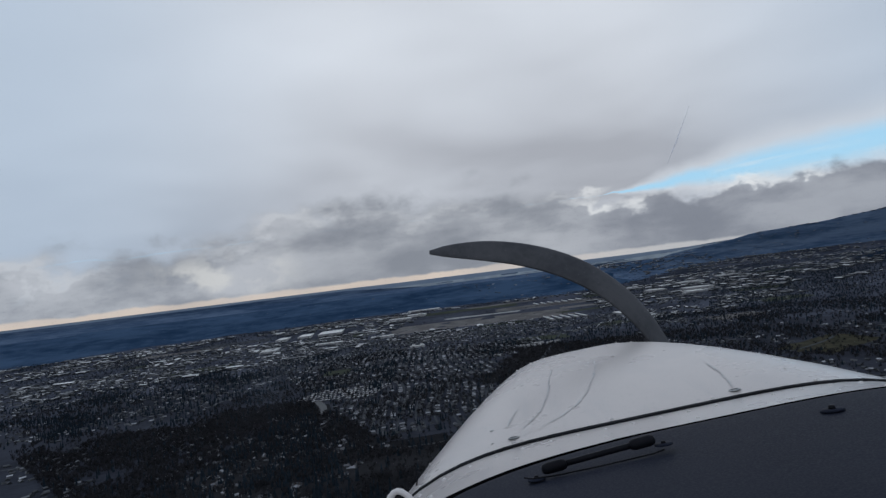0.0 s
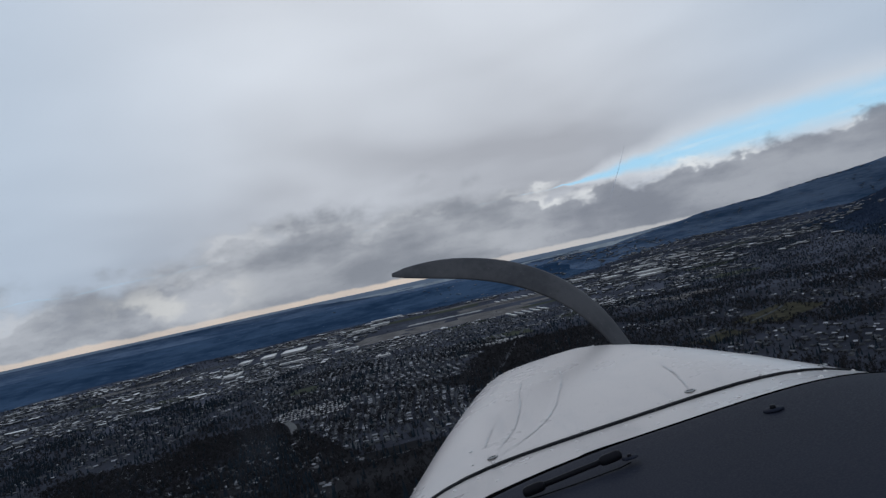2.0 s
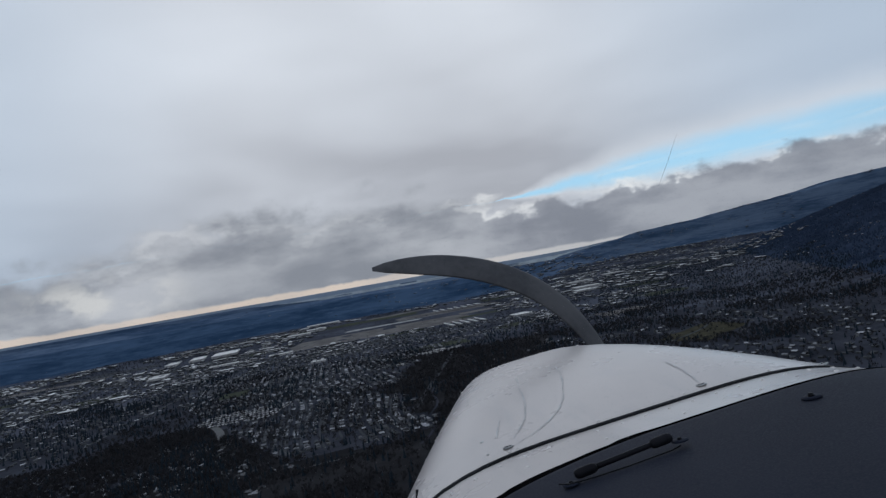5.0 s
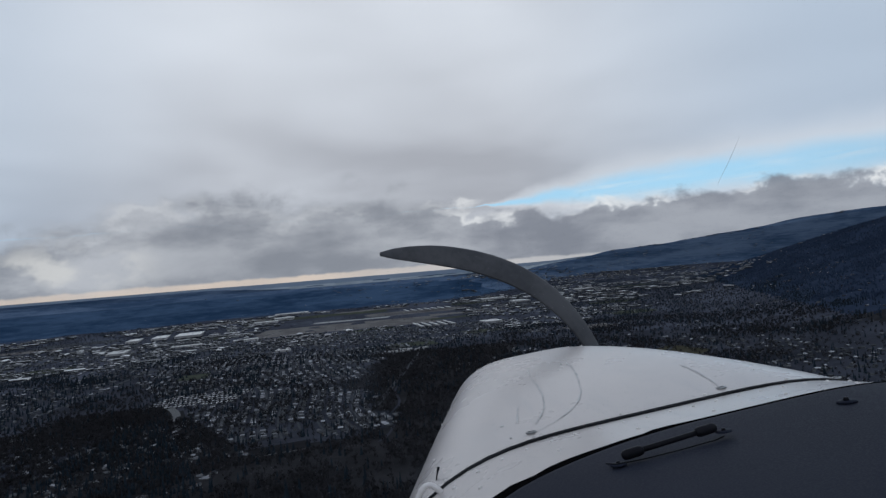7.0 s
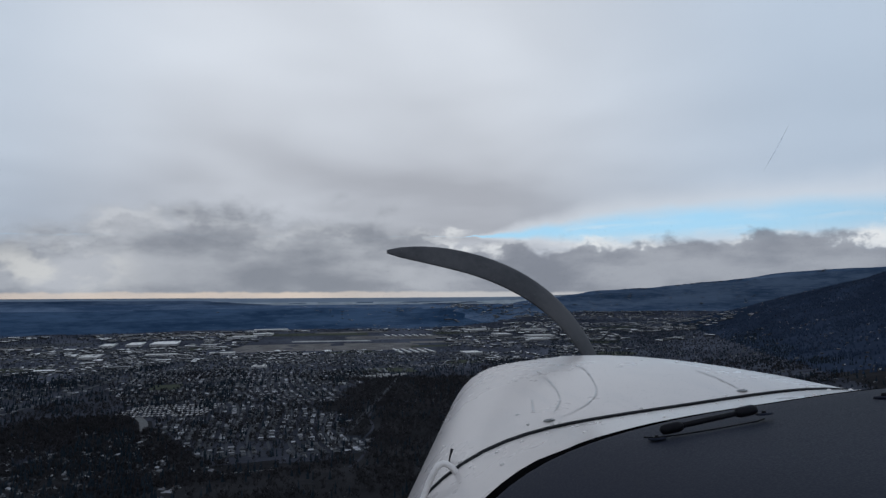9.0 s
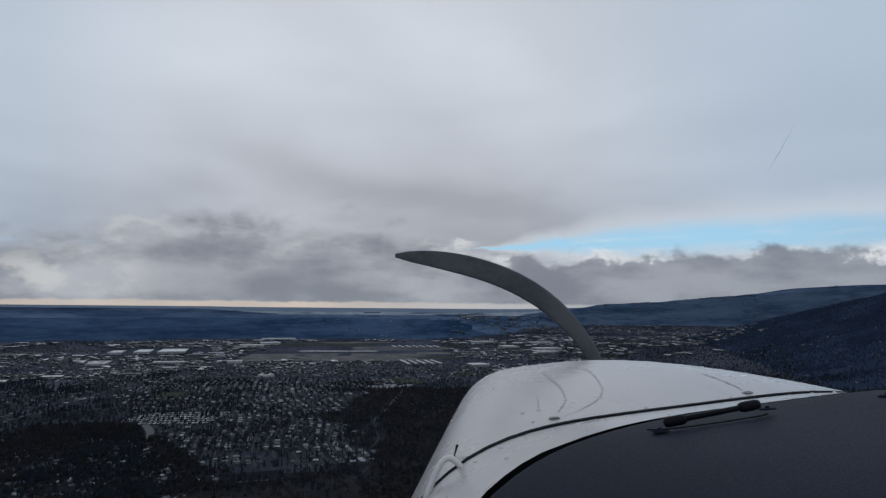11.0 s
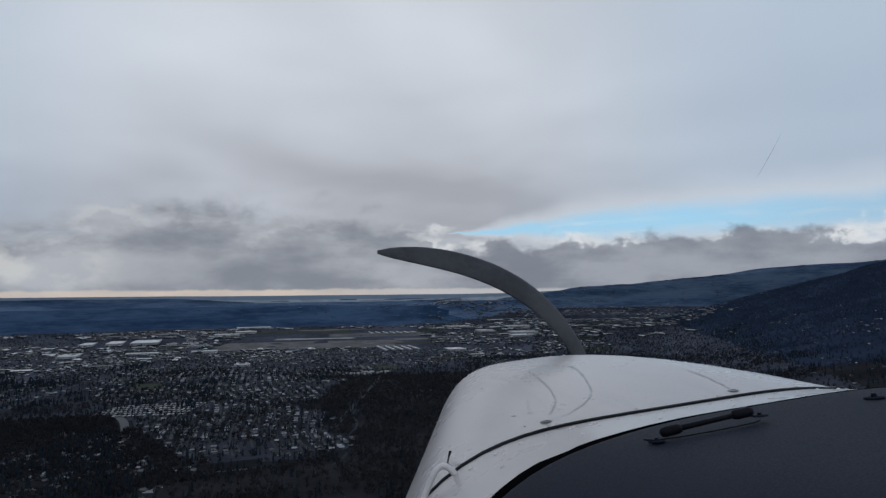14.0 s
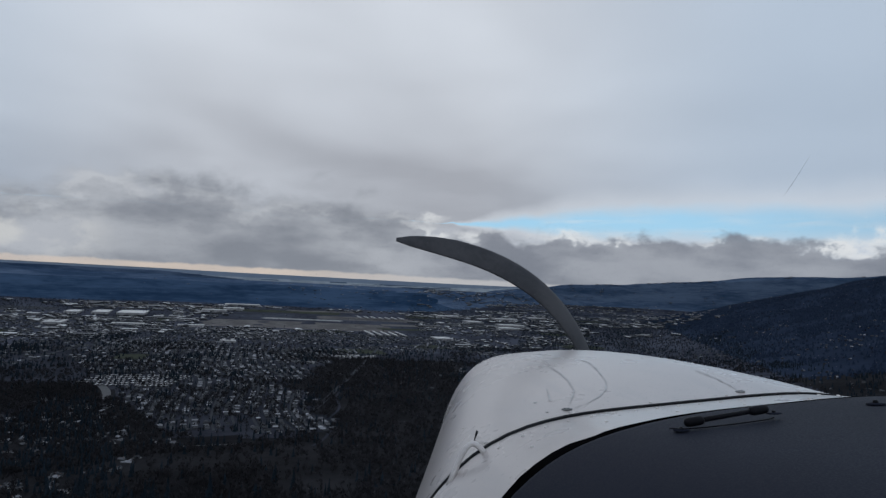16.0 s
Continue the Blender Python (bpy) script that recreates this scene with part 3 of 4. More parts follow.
    bmesh.ops.create_cone(bm, cap_ends=True, segments=18, radius1=0.011, radius2=0.010, depth=0.002, matrix=Matrix.Translation((0.568, 0.61, -0.1325)))
    anchor = part("anchor_plate", bm, SHIELD, plane, smooth=True)
    bm = bmesh.new()
    bmesh.ops.create_cone(bm, cap_ends=True, segments=10, radius1=0.0036, radius2=0.0026, depth=0.004, matrix=Matrix.Translation((0.568, 0.61, -0.1300)))
    part("anchor_screw", bm, GRIP, anchor, smooth=True)
    # screws along the deck and the cowl's edge
    for y, first, last, gap, owner in ((0.815, 0.125, 0.84, 0.0365, deck), (0.745, 0.15, 0.80, 0.11, deck), (0.868, 0.12, 0.82, 0.14, cowling), (1.50, 0.27, 0.67, 0.035, cowling)):
        x = first
        while x < last:
            z = float(cowl_top(x, y))
            bm = bmesh.new()
            bmesh.ops.create_uvsphere(bm, u_segments=8, v_segments=4, radius=0.0034, matrix=Matrix.Translation((x, y, z - 0.0006)) @ Matrix.Diagonal((1, 1, 0.8, 1)))
            part("screw_head", bm, TUBE_PAINT, owner, smooth=True)
            x += gap
    # oval quarter-turn fasteners
    for x, y in ((0.262, 0.884), (0.576, 0.880), (0.78, 0.885)):
        z = float(cowl_top(x, y))
        bm = bmesh.new()
        bmesh.ops.create_cone(bm, cap_ends=True, segments=20, radius1=0.0085, radius2=0.0075, depth=0.0016, matrix=Matrix.Translation((x, y, z + 0.0006)))
        catch = part("fastener", bm, STEEL, cowling, "worn steel quarter-turn fastener", smooth=True)
        bm = bmesh.new()
        box(bm, x, y, z + 0.0012, 0.010, 0.002, 0.0006)
        slot = part("slot", bm, GAP, plane)
        slot.parent = catch
    # run marks of oil over the paint, thin raised films
    for trail in (((0.448, 1.224), (0.437, 1.154), (0.416, 1.074), (0.390, 0.997), (0.362, 0.946), (0.334, 0.917), (0.307, 0.897), (0.284, 0.887), (0.270, 0.882), (0.246, 0.875), (0.230, 0.870)),
                  ((0.366, 1.236), (0.348, 1.148), (0.339, 1.071), (0.328, 1.019), (0.314, 0.970), (0.295, 0.933), (0.274, 0.903)),
                  ((0.593, 1.024), (0.593, 0.988), (0.589, 0.950), (0.583, 0.914), (0.576, 0.886)),
                  ((0.277, 1.003), (0.263, 0.960), (0.253, 0.926))):
        bm = bmesh.new()
        rng = random.Random(len(trail))
        left, right = [], []
        dense = []
        for (x0, y0), (x1, y1) in zip(trail, trail[1:]):
            dense += [(x0 + (x1 - x0) * q / 5, y0 + (y1 - y0) * q / 5) for q in range(5)]
        for x, y in dense:
            w = 0.0006 + 0.0016 * rng.random() ** 2
            sx = x + 0.002 * (rng.random() - 0.5)
            left.append((sx - w, y, float(cowl_top(sx - w, y)) + 0.0007))
            right.append((sx + w, y, float(cowl_top(sx + w, y)) + 0.0007))
        loft(bm, [left, right])
        part("oil_run", bm, STAIN, cowling, "thin grey oil run on the white paint")
    x, y = 0.232, 0.945
    bm = bmesh.new()
    bmesh.ops.create_cone(bm, cap_ends=True, segments=10, radius1=0.004, radius2=0.003, depth=0.001, matrix=Matrix.Translation((x, y, float(cowl_top(x, y)))))
    part("paint_chip", bm, STAIN, cowling)
    # raindrops and specks
    rng = random.Random(11)
    for k in range(20):
        x, y = rng.uniform(0.12, 0.82), rng.uniform(0.88, 1.5)
        z = float(cowl_top(x, y))
        if z < -0.25:
            continue
        bm = bmesh.new()
        r = rng.uniform(0.0012, 0.0032)
        bmesh.ops.create_uvsphere(bm, u_segments=6, v_segments=4, radius=r, matrix=Matrix.Translation((x, y, z)) @ Matrix.Diagonal((1, 1.6, 0.25, 1)))
        part("water_drop" if k % 7 else "dirt_speck", bm, TUBE_PAINT if k % 7 else STAIN, cowling, smooth=True)
    # bent white vent tube beside the windscreen foot
    bm = tube(bmesh.new(), [(0.052, 0.84, -0.226), (0.0618, 0.84, -0.2073), (0.0717, 0.84, -0.1889), (0.0812, 0.84, -0.1755), (0.0870, 0.84, -0.1710), (0.0925, 0.84, -0.1698), (0.0975, 0.84, -0.1717), (0.1039, 0.84, -0.1775), (0.1105, 0.84, -0.1865), (0.1180, 0.845, -0.200)], [0.0043] * 10, 12)
    part("vent_tube", bm, TUBE_PAINT, plane, "bent white vent tube", smooth=True)
    bm = tube(bmesh.new(), [(0.1070, 0.90, -0.190), (0.1115, 0.90, -0.1735), (0.1163, 0.90, -0.1619)], [0.0011, 0.0011, 0.0022], 8)
    part("static_wick", bm, GRIP, plane, "thin black pin", smooth=True)
    # windscreen: a thin curved pane with a film put in for haze, and a scratch in it
    def pane_at(x, z):
        return 0.735 - 0.42 * (z + 0.13) - 0.26 * ((x - CENTRE) / 0.8) ** 2
    bm = bmesh.new()
    loft(bm, [[(x, pane_at(x, z), z) for x in np.linspace(-0.95, 1.85, 41)] for z in np.linspace(-0.45, 0.80, 16)])
    windscreen = part("windscreen", bm, ACRYLIC, plane, "clear acrylic windscreen with a thin veil for haze", smooth=True)
    windscreen.visible_shadow = False
    line = [(0.484 + 0.034 * q - 0.004 * q * q, 0.142 + 0.050 * q) for q in np.linspace(0, 1, 8)]
    bm = tube(bmesh.new(), [(x, pane_at(x, z), z) for x, z in line], [0.0001, 0.0003, 0.0005, 0.0006, 0.0006, 0.0005, 0.0003, 0.0001], 6)
    part("scratch", bm, SCRATCH, windscreen, "thin grey scratch in the acrylic")
    # propeller at rest, its hub and bent blades placed to fit the camera's view
    hub = Vector((CENTRE + 0.297, 1.80, -0.312))
    propeller = new("propeller")
    propeller.parent = plane
    bm = bmesh.new()
    profile = [(1.70, 0.13), (1.75, 0.129), (1.85, 0.115), (1.94, 0.085), (2.00, 0.045), (2.025, 0.010)]
    loft(bm, [[(hub.x + r * math.cos(a), y, hub.z + r * math.sin(a)) for a in np.linspace(0, math.tau, 33)] for y, r in profile])
    part("spinner", bm, COWL, propeller, smooth=True)
    root, bend, tip = Vector((0.0, 0.0)), Vector((-0.01, 0.52)), Vector((-0.62, 0.60))      # bent along its length to fit the camera's view
    for half in (1, -1):
        bm = bmesh.new()
        rings = []
        for q in np.linspace(0.06, 1, 30):
            mid = root * (1 - q) ** 2 + bend * (2 * q * (1 - q)) + tip * q * q
            way = ((bend - root) * (1 - q) + (tip - bend) * q).normalized()
            chord = 0.046 + 0.046 * math.sin(math.pi * min(q * 0.85 + 0.1, 1.0))
            if q > 0.82:
                chord *= math.sqrt(max(1 - ((q - 0.82) / 0.185) ** 2, 0.02))
            thick = 0.020 * (1 - 0.75 * q)
            twist = radians(50 - 34 * q)
            ring = []
            for k in range(12):
                g = k * math.tau / 12
                px, py = chord / 2 * math.cos(g), thick / 2 * math.sin(g)
                across, along = px * math.cos(twist) - py * math.sin(twist), px * math.sin(twist) + py * math.cos(twist)
                ring.append(hub + Vector((half * (mid.x + way.y * across), along, half * (mid.y - way.x * across))))
            rings.append(ring + ring[:1])
        loft(bm, rings)
        bmesh.ops.remove_doubles(bm, verts=bm.verts, dist=1e-6)
        part("blade", bm, BLADE, propeller, "dark grey propeller blade, bent to fit the view", smooth=True)
    return plane


build_aircraft()


# ---------------------------------------------------------------- fields, roads, water
patch("field", -735, 2015, 110, 150, 8, GRASS, "dull green playing field among houses", "field", wobble=0.15)
patch("field", 60, 2440, 260, 190, 8, GRASS, "dull green school field beside woods", "field", wobble=0.25)
patch("field", -330, 3760, 1250, 640, 4, BROWN_FIELD, "open brown airfield grass", "field", wobble=0.2)
patch("field", 150, 4650, 900, 420, 3, BROWN_FIELD, "bare brown field beside the airfield", "field", wobble=0.2)
patch("field", -700, 5150, 1300, 380, 3, GRASS, "flat green farm field in the valley", "field", wobble=0.2)
patch("field", 420, 4120, 430, 200, 3, BROWN_FIELD, "ploughed brown field beside hangars", "field", wobble=0.15)
patch("field", -1480, 5300, 900, 380, 6, BROWN_FIELD, "fallow brown field below the ridge", "field", wobble=0.25)
patch("field", 850, 1560, 330, 190, 38, LAWN, "dry yellow-green lawns on the hillside", "field", h=2.0, wobble=0.35)
patch("field", 600, 1380, 200, 110, 30, LAWN, "dull lawns between hillside houses", "field", h=2.0, wobble=0.4)
patch("field", -1650, 2650, 340, 200, 10, GRASS, "green park field among suburbs", "field", wobble=0.3)
patch("field", -2500, 3900, 700, 240, 8, BROWN_FIELD, "brown field between warehouses", "field", wobble=0.2)
for x, y, length, width, material, words in (
        (-1150, 3700, 260, 160, GRASS, "green plot between warehouses"), (-620, 3300, 240, 130, BROWN_FIELD, "brown vacant plot beside a road"),
        (-150, 3380, 300, 150, GRASS, "dull green airfield verge"), (350, 3750, 360, 140, GRASS, "dull green field by the hangars"),
        (-1900, 4900, 420, 260, BROWN_FIELD, "brown field below the wooded ridge"), (-250, 5450, 700, 220, BROWN_FIELD, "long brown field below the ridge"),
        (650, 5200, 420, 260, GRASS, "green field in the upper valley"), (1500, 3900, 420, 260, GRASS, "green field beside the hill foot"),
        (1750, 4800, 500, 260, BROWN_FIELD, "brown field in the upper valley"), (2300, 5900, 700, 320, GRASS, "green field far up the valley"),
        (-2300, 3200, 260, 180, GRASS, "green school field among suburbs"), (420, 2750, 220, 160, GRASS, "green meadow beside woods"),
        (900, 2500, 260, 200, BROWN_FIELD, "brown clearing below the hill"), (1300, 3050, 300, 220, GRASS, "green pasture below the hill")):
    patch("field", x, y, length, width, 12, material, words, "field", wobble=0.25)
patch("apron", -330, 4290, 640, 150, 1, CONCRETE, "pale airfield apron with rounded ends", "apron", h=0.9, wobble=0.3)
patch("runway", -120, 4560, 1500, 36, 3, ASPHALT, "grey asphalt runway of a small airfield", "runway", h=0.9)
patch("car_park", -450, 3080, 420, 150, 8, ASPHALT, "grey asphalt car park in rows", "car park", h=0.9)
patch("yard", 1080, 4450, 620, 520, 12, ASPHALT, "grey paved yards between warehouses", "yard", h=0.8, wobble=0.3)
patch("yard", 1250, 5500, 700, 420, 12, ASPHALT, "grey paved yards between warehouses", "yard", h=0.8, wobble=0.3)
patch("yard", -1450, 3650, 700, 420, 12, ASPHALT, "grey paved yards between warehouses", "yard", h=0.8, wobble=0.3)
patch("yard", -2250, 4250, 620, 360, 12, ASPHALT, "grey paved yards between warehouses", "yard", h=0.8, wobble=0.3)
patch("car_park", 120, 3230, 300, 110, 8, ASPHALT, "grey asphalt yard between sheds", "car park", h=0.9)
strip("river", ((-540, 1270), (-545, 1320), (-572, 1370), (-600, 1420), (-628, 1460)), 20, RIVER, "pale bend of a river between bare trees", "river")
strip("river", ((-252, 803), (-222, 813), (-195, 817), (-165, 825), (-140, 837)), 12, RIVER, "pale short reach of a river among woods", "river")
strip("track", ((-20, 820), (10, 960), (-15, 1090), (25, 1230), (-5, 1390), (15, 1500), (70, 1590), (160, 1650)), 6, GROUND, "brown winding track through bare woods", "track")
strip("road", ((-70, 1020), (0, 1500), (60, 1900), (140, 2500), (240, 3150)), 13, ASPHALT, "straight suburban road", "road")
strip("road", ((-2600, 2450), (-1500, 2520), (-500, 2560), (300, 2650)), 14, ASPHALT, "long cross road through the suburbs", "road")
strip("road", ((-3200, 3350), (-1500, 3050), (0, 2950), (1200, 3050), (1900, 4200)), 20, ASPHALT, "main road along the valley", "road")
strip("road", ((-900, 3000), (-760, 3900), (-560, 5200), (-480, 6000)), 11, ASPHALT, "straight grey road to the ridge", "road")
strip("road", ((-1000, 1500), (-1010, 2000), (-960, 2600), (-920, 3050)), 12, ASPHALT, "straight suburban road", "road")
strip("road", ((-1500, 900), (-1050, 1000), (-780, 1120), (-640, 1240)), 11, ASPHALT, "road along the woods", "road")
strip("road", ((420, 1250), (560, 1400), (720, 1480), (900, 1640), (1000, 1850)), 9, ASPHALT, "winding hillside lane", "road", h=2.4)


# ---------------------------------------------------------------- houses
def house_thing(length, width, eaves, pitch, porch):
    """A detached house on its plot, its long side along x."""
    home = new("house")
    bm = bmesh.new()
    rise = width / 2 * pitch
    l, w = length / 2, width / 2
    for s in (-1, 1):
        poly(bm, [(s * l, -w, -1.5), (s * l, w, -1.5), (s * l, w, eaves), (s * l, 0, eaves + rise), (s * l, -w, eaves)])
        poly(bm, [(-l, s * w, -1.5), (l, s * w, -1.5), (l, s * w, eaves), (-l, s * w, eaves)])
    if porch:
        box(bm, l * 0.45, -w - 2.0, -1.5, length * 0.45, 5.0, eaves + 1.4)
    part("wall", bm, SIDING, home)
    bm = bmesh.new()
    o = 0.6
    for s in (-1, 1):
        lo, hi = eaves - o * pitch, eaves + rise
        a = [(-l - o, s * (w + o), lo), (l + o, s * (w + o), lo), (l + o, 0, hi), (-l - o, 0, hi)]
        b = [(p[0], p[1], p[2] + 0.3) for p in a]
        poly(bm, a), poly(bm, b)
        for k in range(4):
            poly(bm, [a[k], a[(k + 1) % 4], b[(k + 1) % 4], b[k]])
    if porch:
        x0, x1, y1 = l * 0.45 - length * 0.25, l * 0.45 + length * 0.25, -w - 5.0
        top = eaves + 2.2
        for s in (x0, x1):
            poly(bm, [(s, 0, eaves + 0.2), (s, y1, eaves + 0.2), ((x0 + x1) / 2, y1, top), ((x0 + x1) / 2, 0, top)])
    part("roof", bm, SHINGLE, home)
    part("chimney", box(bmesh.new(), -l * 0.5, w * 0.25, eaves, 0.9, 0.9, rise + 1.2), BRICK, home)
    part("garage_door", box(bmesh.new(), l * 0.45, (-w - 4.56) if porch else (-w - 0.03), 0.0, 4.8, 0.12, 2.2), DOOR_PAINT, home)
    for x in (-l * 0.6, -l * 0.15):
        part("window", box(bmesh.new(), x, -w - 0.02, 0.9, 1.8, 0.1, 1.3), DARK_GLASS, home)
    return home


def houses_joined(xs, ys, turns, sizes, name, label, roof, wall, h0=2.7, flat=False):
    """Many small gabled houses as one piece of stuff."""
    n = len(xs)
    p, k = spot(xs, ys)
    l, w = sizes[:, 0] / 2, sizes[:, 1] / 2
    eaves = np.full(n, h0)
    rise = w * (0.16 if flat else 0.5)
    zero = np.zeros(n)
    low = np.full(n, -2.0)
    local = np.stack([
        np.stack([-l, -w, low], -1), np.stack([l, -w, low], -1), np.stack([l, w, low], -1), np.stack([-l, w, low], -1),
        np.stack([-l, -w, eaves], -1), np.stack([l, -w, eaves], -1), np.stack([l, w, eaves], -1), np.stack([-l, w, eaves], -1),
        np.stack([l, zero, eaves + rise], -1), np.stack([-l, zero, eaves + rise], -1),
        np.stack([-l - .5, -w - .5, eaves - .1], -1), np.stack([l + .5, -w - .5, eaves - .1], -1), np.stack([l + .5, zero, eaves + rise + .25], -1), np.stack([-l - .5, zero, eaves + rise + .25], -1),
        np.stack([l + .5, w + .5, eaves - .1], -1), np.stack([-l - .5, w + .5, eaves - .1], -1)], 1)
    c, s = np.cos(np.radians(turns))[:, None], np.sin(np.radians(turns))[:, None]
    out = np.empty_like(local)
    out[..., 0] = local[..., 0] * c - local[..., 1] * s
    out[..., 1] = local[..., 0] * s + local[..., 1] * c
    out[..., 2] = local[..., 2]
    verts = out * k[:, None, None] + p[:, None, :]
    tri = np.array([(0, 1, 5), (0, 5, 4), (1, 2, 6), (1, 6, 5), (2, 3, 7), (2, 7, 6), (3, 0, 4), (3, 4, 7), (5, 6, 8), (7, 4, 9),
                    (10, 11, 12), (10, 12, 13), (13, 12, 14), (13, 14, 15)])
    tris = (tri[None] + 16 * np.arange(n)[:, None, None]).reshape(-1, 3)
    slots = np.tile([0] * 10 + [1] * 4, n)
    ob = new(name, soup(name, verts.reshape(-1, 3), tris, [wall, roof], slots))
    return tagged(ob, label, "houses", kind="stuff")


rng = np.random.default_rng(7)
homes = []          # x, y, turn, length, width


def street_rows(x0, x1, y0, y1, turn, block=48.0, gap=10.0, skip=0.16, inside=None):
    """Two rows of houses to a block, back to back, along streets at the angle turn."""
    c, s = math.cos(radians(turn)), math.sin(radians(turn))
    cx, cy = (x0 + x1) / 2, (y0 + y1) / 2
    span = math.hypot(x1 - x0, y1 - y0) / 2
    u = -span
    while u < span:
        for side in (-12.0, 12.0):
            v = -span + rng.uniform(0, gap)
            while v < span:
                v += gap * rng.uniform(0.85, 1.35)
                if v % 260 < 18 or rng.random() < skip:
                    continue
                uu = u + side + rng.normal(0, 0.7)
                x, y = cx + uu * c + v * s, cy - uu * s + v * c
                x, y = bent(x, y)
                if float(value_noise(x, y, 85, 43)) < 0.20 or float(value_noise(x, y, 38, 44)) < 0.12:
                    continue
                if x0 < x < x1 and y0 < y < y1 and (inside is None or inside(x, y)):
                    homes.append((x, y, -turn + rng.choice([0, 90, 0, 180, 0]) + rng.normal(0, 3), rng.uniform(8, 13), rng.uniform(6, 8)))
        u += block


def bent(x, y):
    """How the streets stray from their grid."""
    return x + 70 * (float(value_noise(x, y, 380, 41)) - 0.5), y + 40 * (float(value_noise(x, y, 300, 42)) - 0.5)


def streets(x0, x1, y0, y1, turn, block, inside):
    c, s = math.cos(radians(turn)), math.sin(radians(turn))
    cx, cy = (x0 + x1) / 2, (y0 + y1) / 2
    span = math.hypot(x1 - x0, y1 - y0) / 2
    u = -span + block / 2
    while u < span:
        run = []
        for v in np.arange(-span, span, 24.0):
            x, y = bent(cx + u * c + v * s, cy - u * s + v * c)
            if x0 < x < x1 and y0 < y < y1 and inside(x, y):
                run.append((x, y))
            elif len(run) > 4:
                strip("road", run, 5.5, ASPHALT, "narrow residential street between houses", "street")
                run = []
            else:
                run = []
        if len(run) > 4:
            strip("road", run, 5.5, ASPHALT, "narrow residential street between houses", "street")
        u += block


def river_bank(x):
    """The near edge of the town, along the river."""
    return 1400 - 1.66 * (x + 575)


def in_town(x, y):
    wood = math.hypot(x + 740, y - 1300) < 215 or math.hypot(x + 575, y - 1370) < 60 or (x < -560 and y < 1500) or y < river_bank(x)
    track = x > wood_edge(y) and y < 2150
    return not wood and not track and not (-800 < x < -670 and 1930 < y < 2100) and y > 950 + 35 * math.sin(x / 70) + 0.08 * (x + 300) and not (-690 < x < -425 and 1425 < y < 1640)


def clumps(count, x0, x1, y0, y1, size, cut, test=None, salt=2):
    x, y = rng.uniform(x0, x1, count), rng.uniform(y0, y1, count)
    keep = value_noise(x, y, size, salt) > cut
    for a, b in zip(x[keep], y[keep]):
        if test is None or test(a, b):
            homes.append((a, b, 15 * round(value_noise(a, b, 500, 9) * 6) + rng.choice([0, 90]), rng.uniform(8, 14), rng.uniform(6.5, 9)))


street_rows(-960, 60, 780, 2500, -12, inside=in_town)
streets(-960, 60, 780, 2500, -12, 48.0, in_town)
clumps(2400, -1700, -260, 300, 1250, 130, 0.50, lambda x, y: math.hypot(x, y) > 330 and math.hypot(x + 580, y - 1370) > 130)
clumps(700, 420, 1250, 900, 1950, 150, 0.55)
clumps(260, 150, 900, 1500, 2600, 150, 0.62)
near_homes = sorted(homes, key=lambda q: math.hypot(q[0], q[1]))
NEAR = 250
templates = [house_thing(14, 9, 2.8, 0.5, True), house_thing(12, 8.5, 2.8, 0.42, False), house_thing(16, 9.5, 5.2, 0.5, True), house_thing(13, 8, 2.7, 0.6, False)]
home_words = ("pale single-storey house with a gabled shingle roof", "small plain gabled house on its plot",
              "two-storey house with a garage wing and shingle roof", "narrow gabled bungalow with a steep roof")
for template, words in zip(templates, home_words):
    tagged(template, words, "house", group="houses of the suburb")
for i, (x, y, turn, length, width) in enumerate(near_homes[:NEAR]):
    m = set_down(x, y, turn, 0.0, length / 15)
    if i < 4:
        templates[i].matrix_basis = m
    else:
        copy_thing(templates[i % 4], m)

rest = near_homes[NEAR:]
homes.clear()
clumps(5200, -3400, -980, 1250, 3700, 240, 0.40, lambda x, y: math.hypot(x, y) > 1300)
clumps(2300, -1300, 700, 2480, 3300, 160, 0.36)
clumps(900, 500, 2600, 2600, 6000, 240, 0.58)
clumps(700, 900, 2600, 1200, 3600, 180, 0.62)
everyone = np.array(rest + homes)
houses_joined(everyone[:, 0], everyone[:, 1], everyone[:, 2], everyone[:, 3:5], "suburb_houses", "rows of small gabled houses across the valley", SHINGLES, SIDINGS)
# far homes scattered over the ridge and the upper valley
fa, fr = np.radians(rng.triangular(-20, 30, 44, 1500)), rng.uniform(5600, 18500, 1500)
fx, fy = fr * np.sin(fa), fr * np.cos(fa)
keep = value_noise(fx, fy, 700, 31) > 0.55
fx, fy = fx[keep], fy[keep]
houses_joined(fx, fy, rng.choice([0.0, 20.0, 90.0], len(fx)), np.stack([rng.uniform(12, 40, len(fx)) * np.hypot(fx, fy) / 7000, rng.uniform(8, 18, len(fx)) * np.hypot(fx, fy) / 7000], -1), "ridge_houses", "far pale roofs scattered over the wooded ridge", MEMBRANES, SIDINGS, 3.5, True)
# park of white-roofed mobile homes in slanting rows
park = []
for i in range(20):
    for j in range(6):
        x, y = -690 + i * 12.5 + j * 3.5 + rng.normal(0, 0.7), 1438 + j * 33 + i * 0.5 + rng.normal(0, 0.9)
        if rng.random() > 0.06 and not (j < 1 and i < 5):
            park.append((x, y, 84 + rng.normal(0, 2), rng.uniform(16, 20), rng.uniform(4.5, 6)))
park = np.array(park)
houses_joined(park[:, 0], park[:, 1], park[:, 2], park[:, 3:5], "mobile_homes", "slanting rows of white-roofed mobile homes", PALE_ROOF, SIDINGS, 2.6, True)


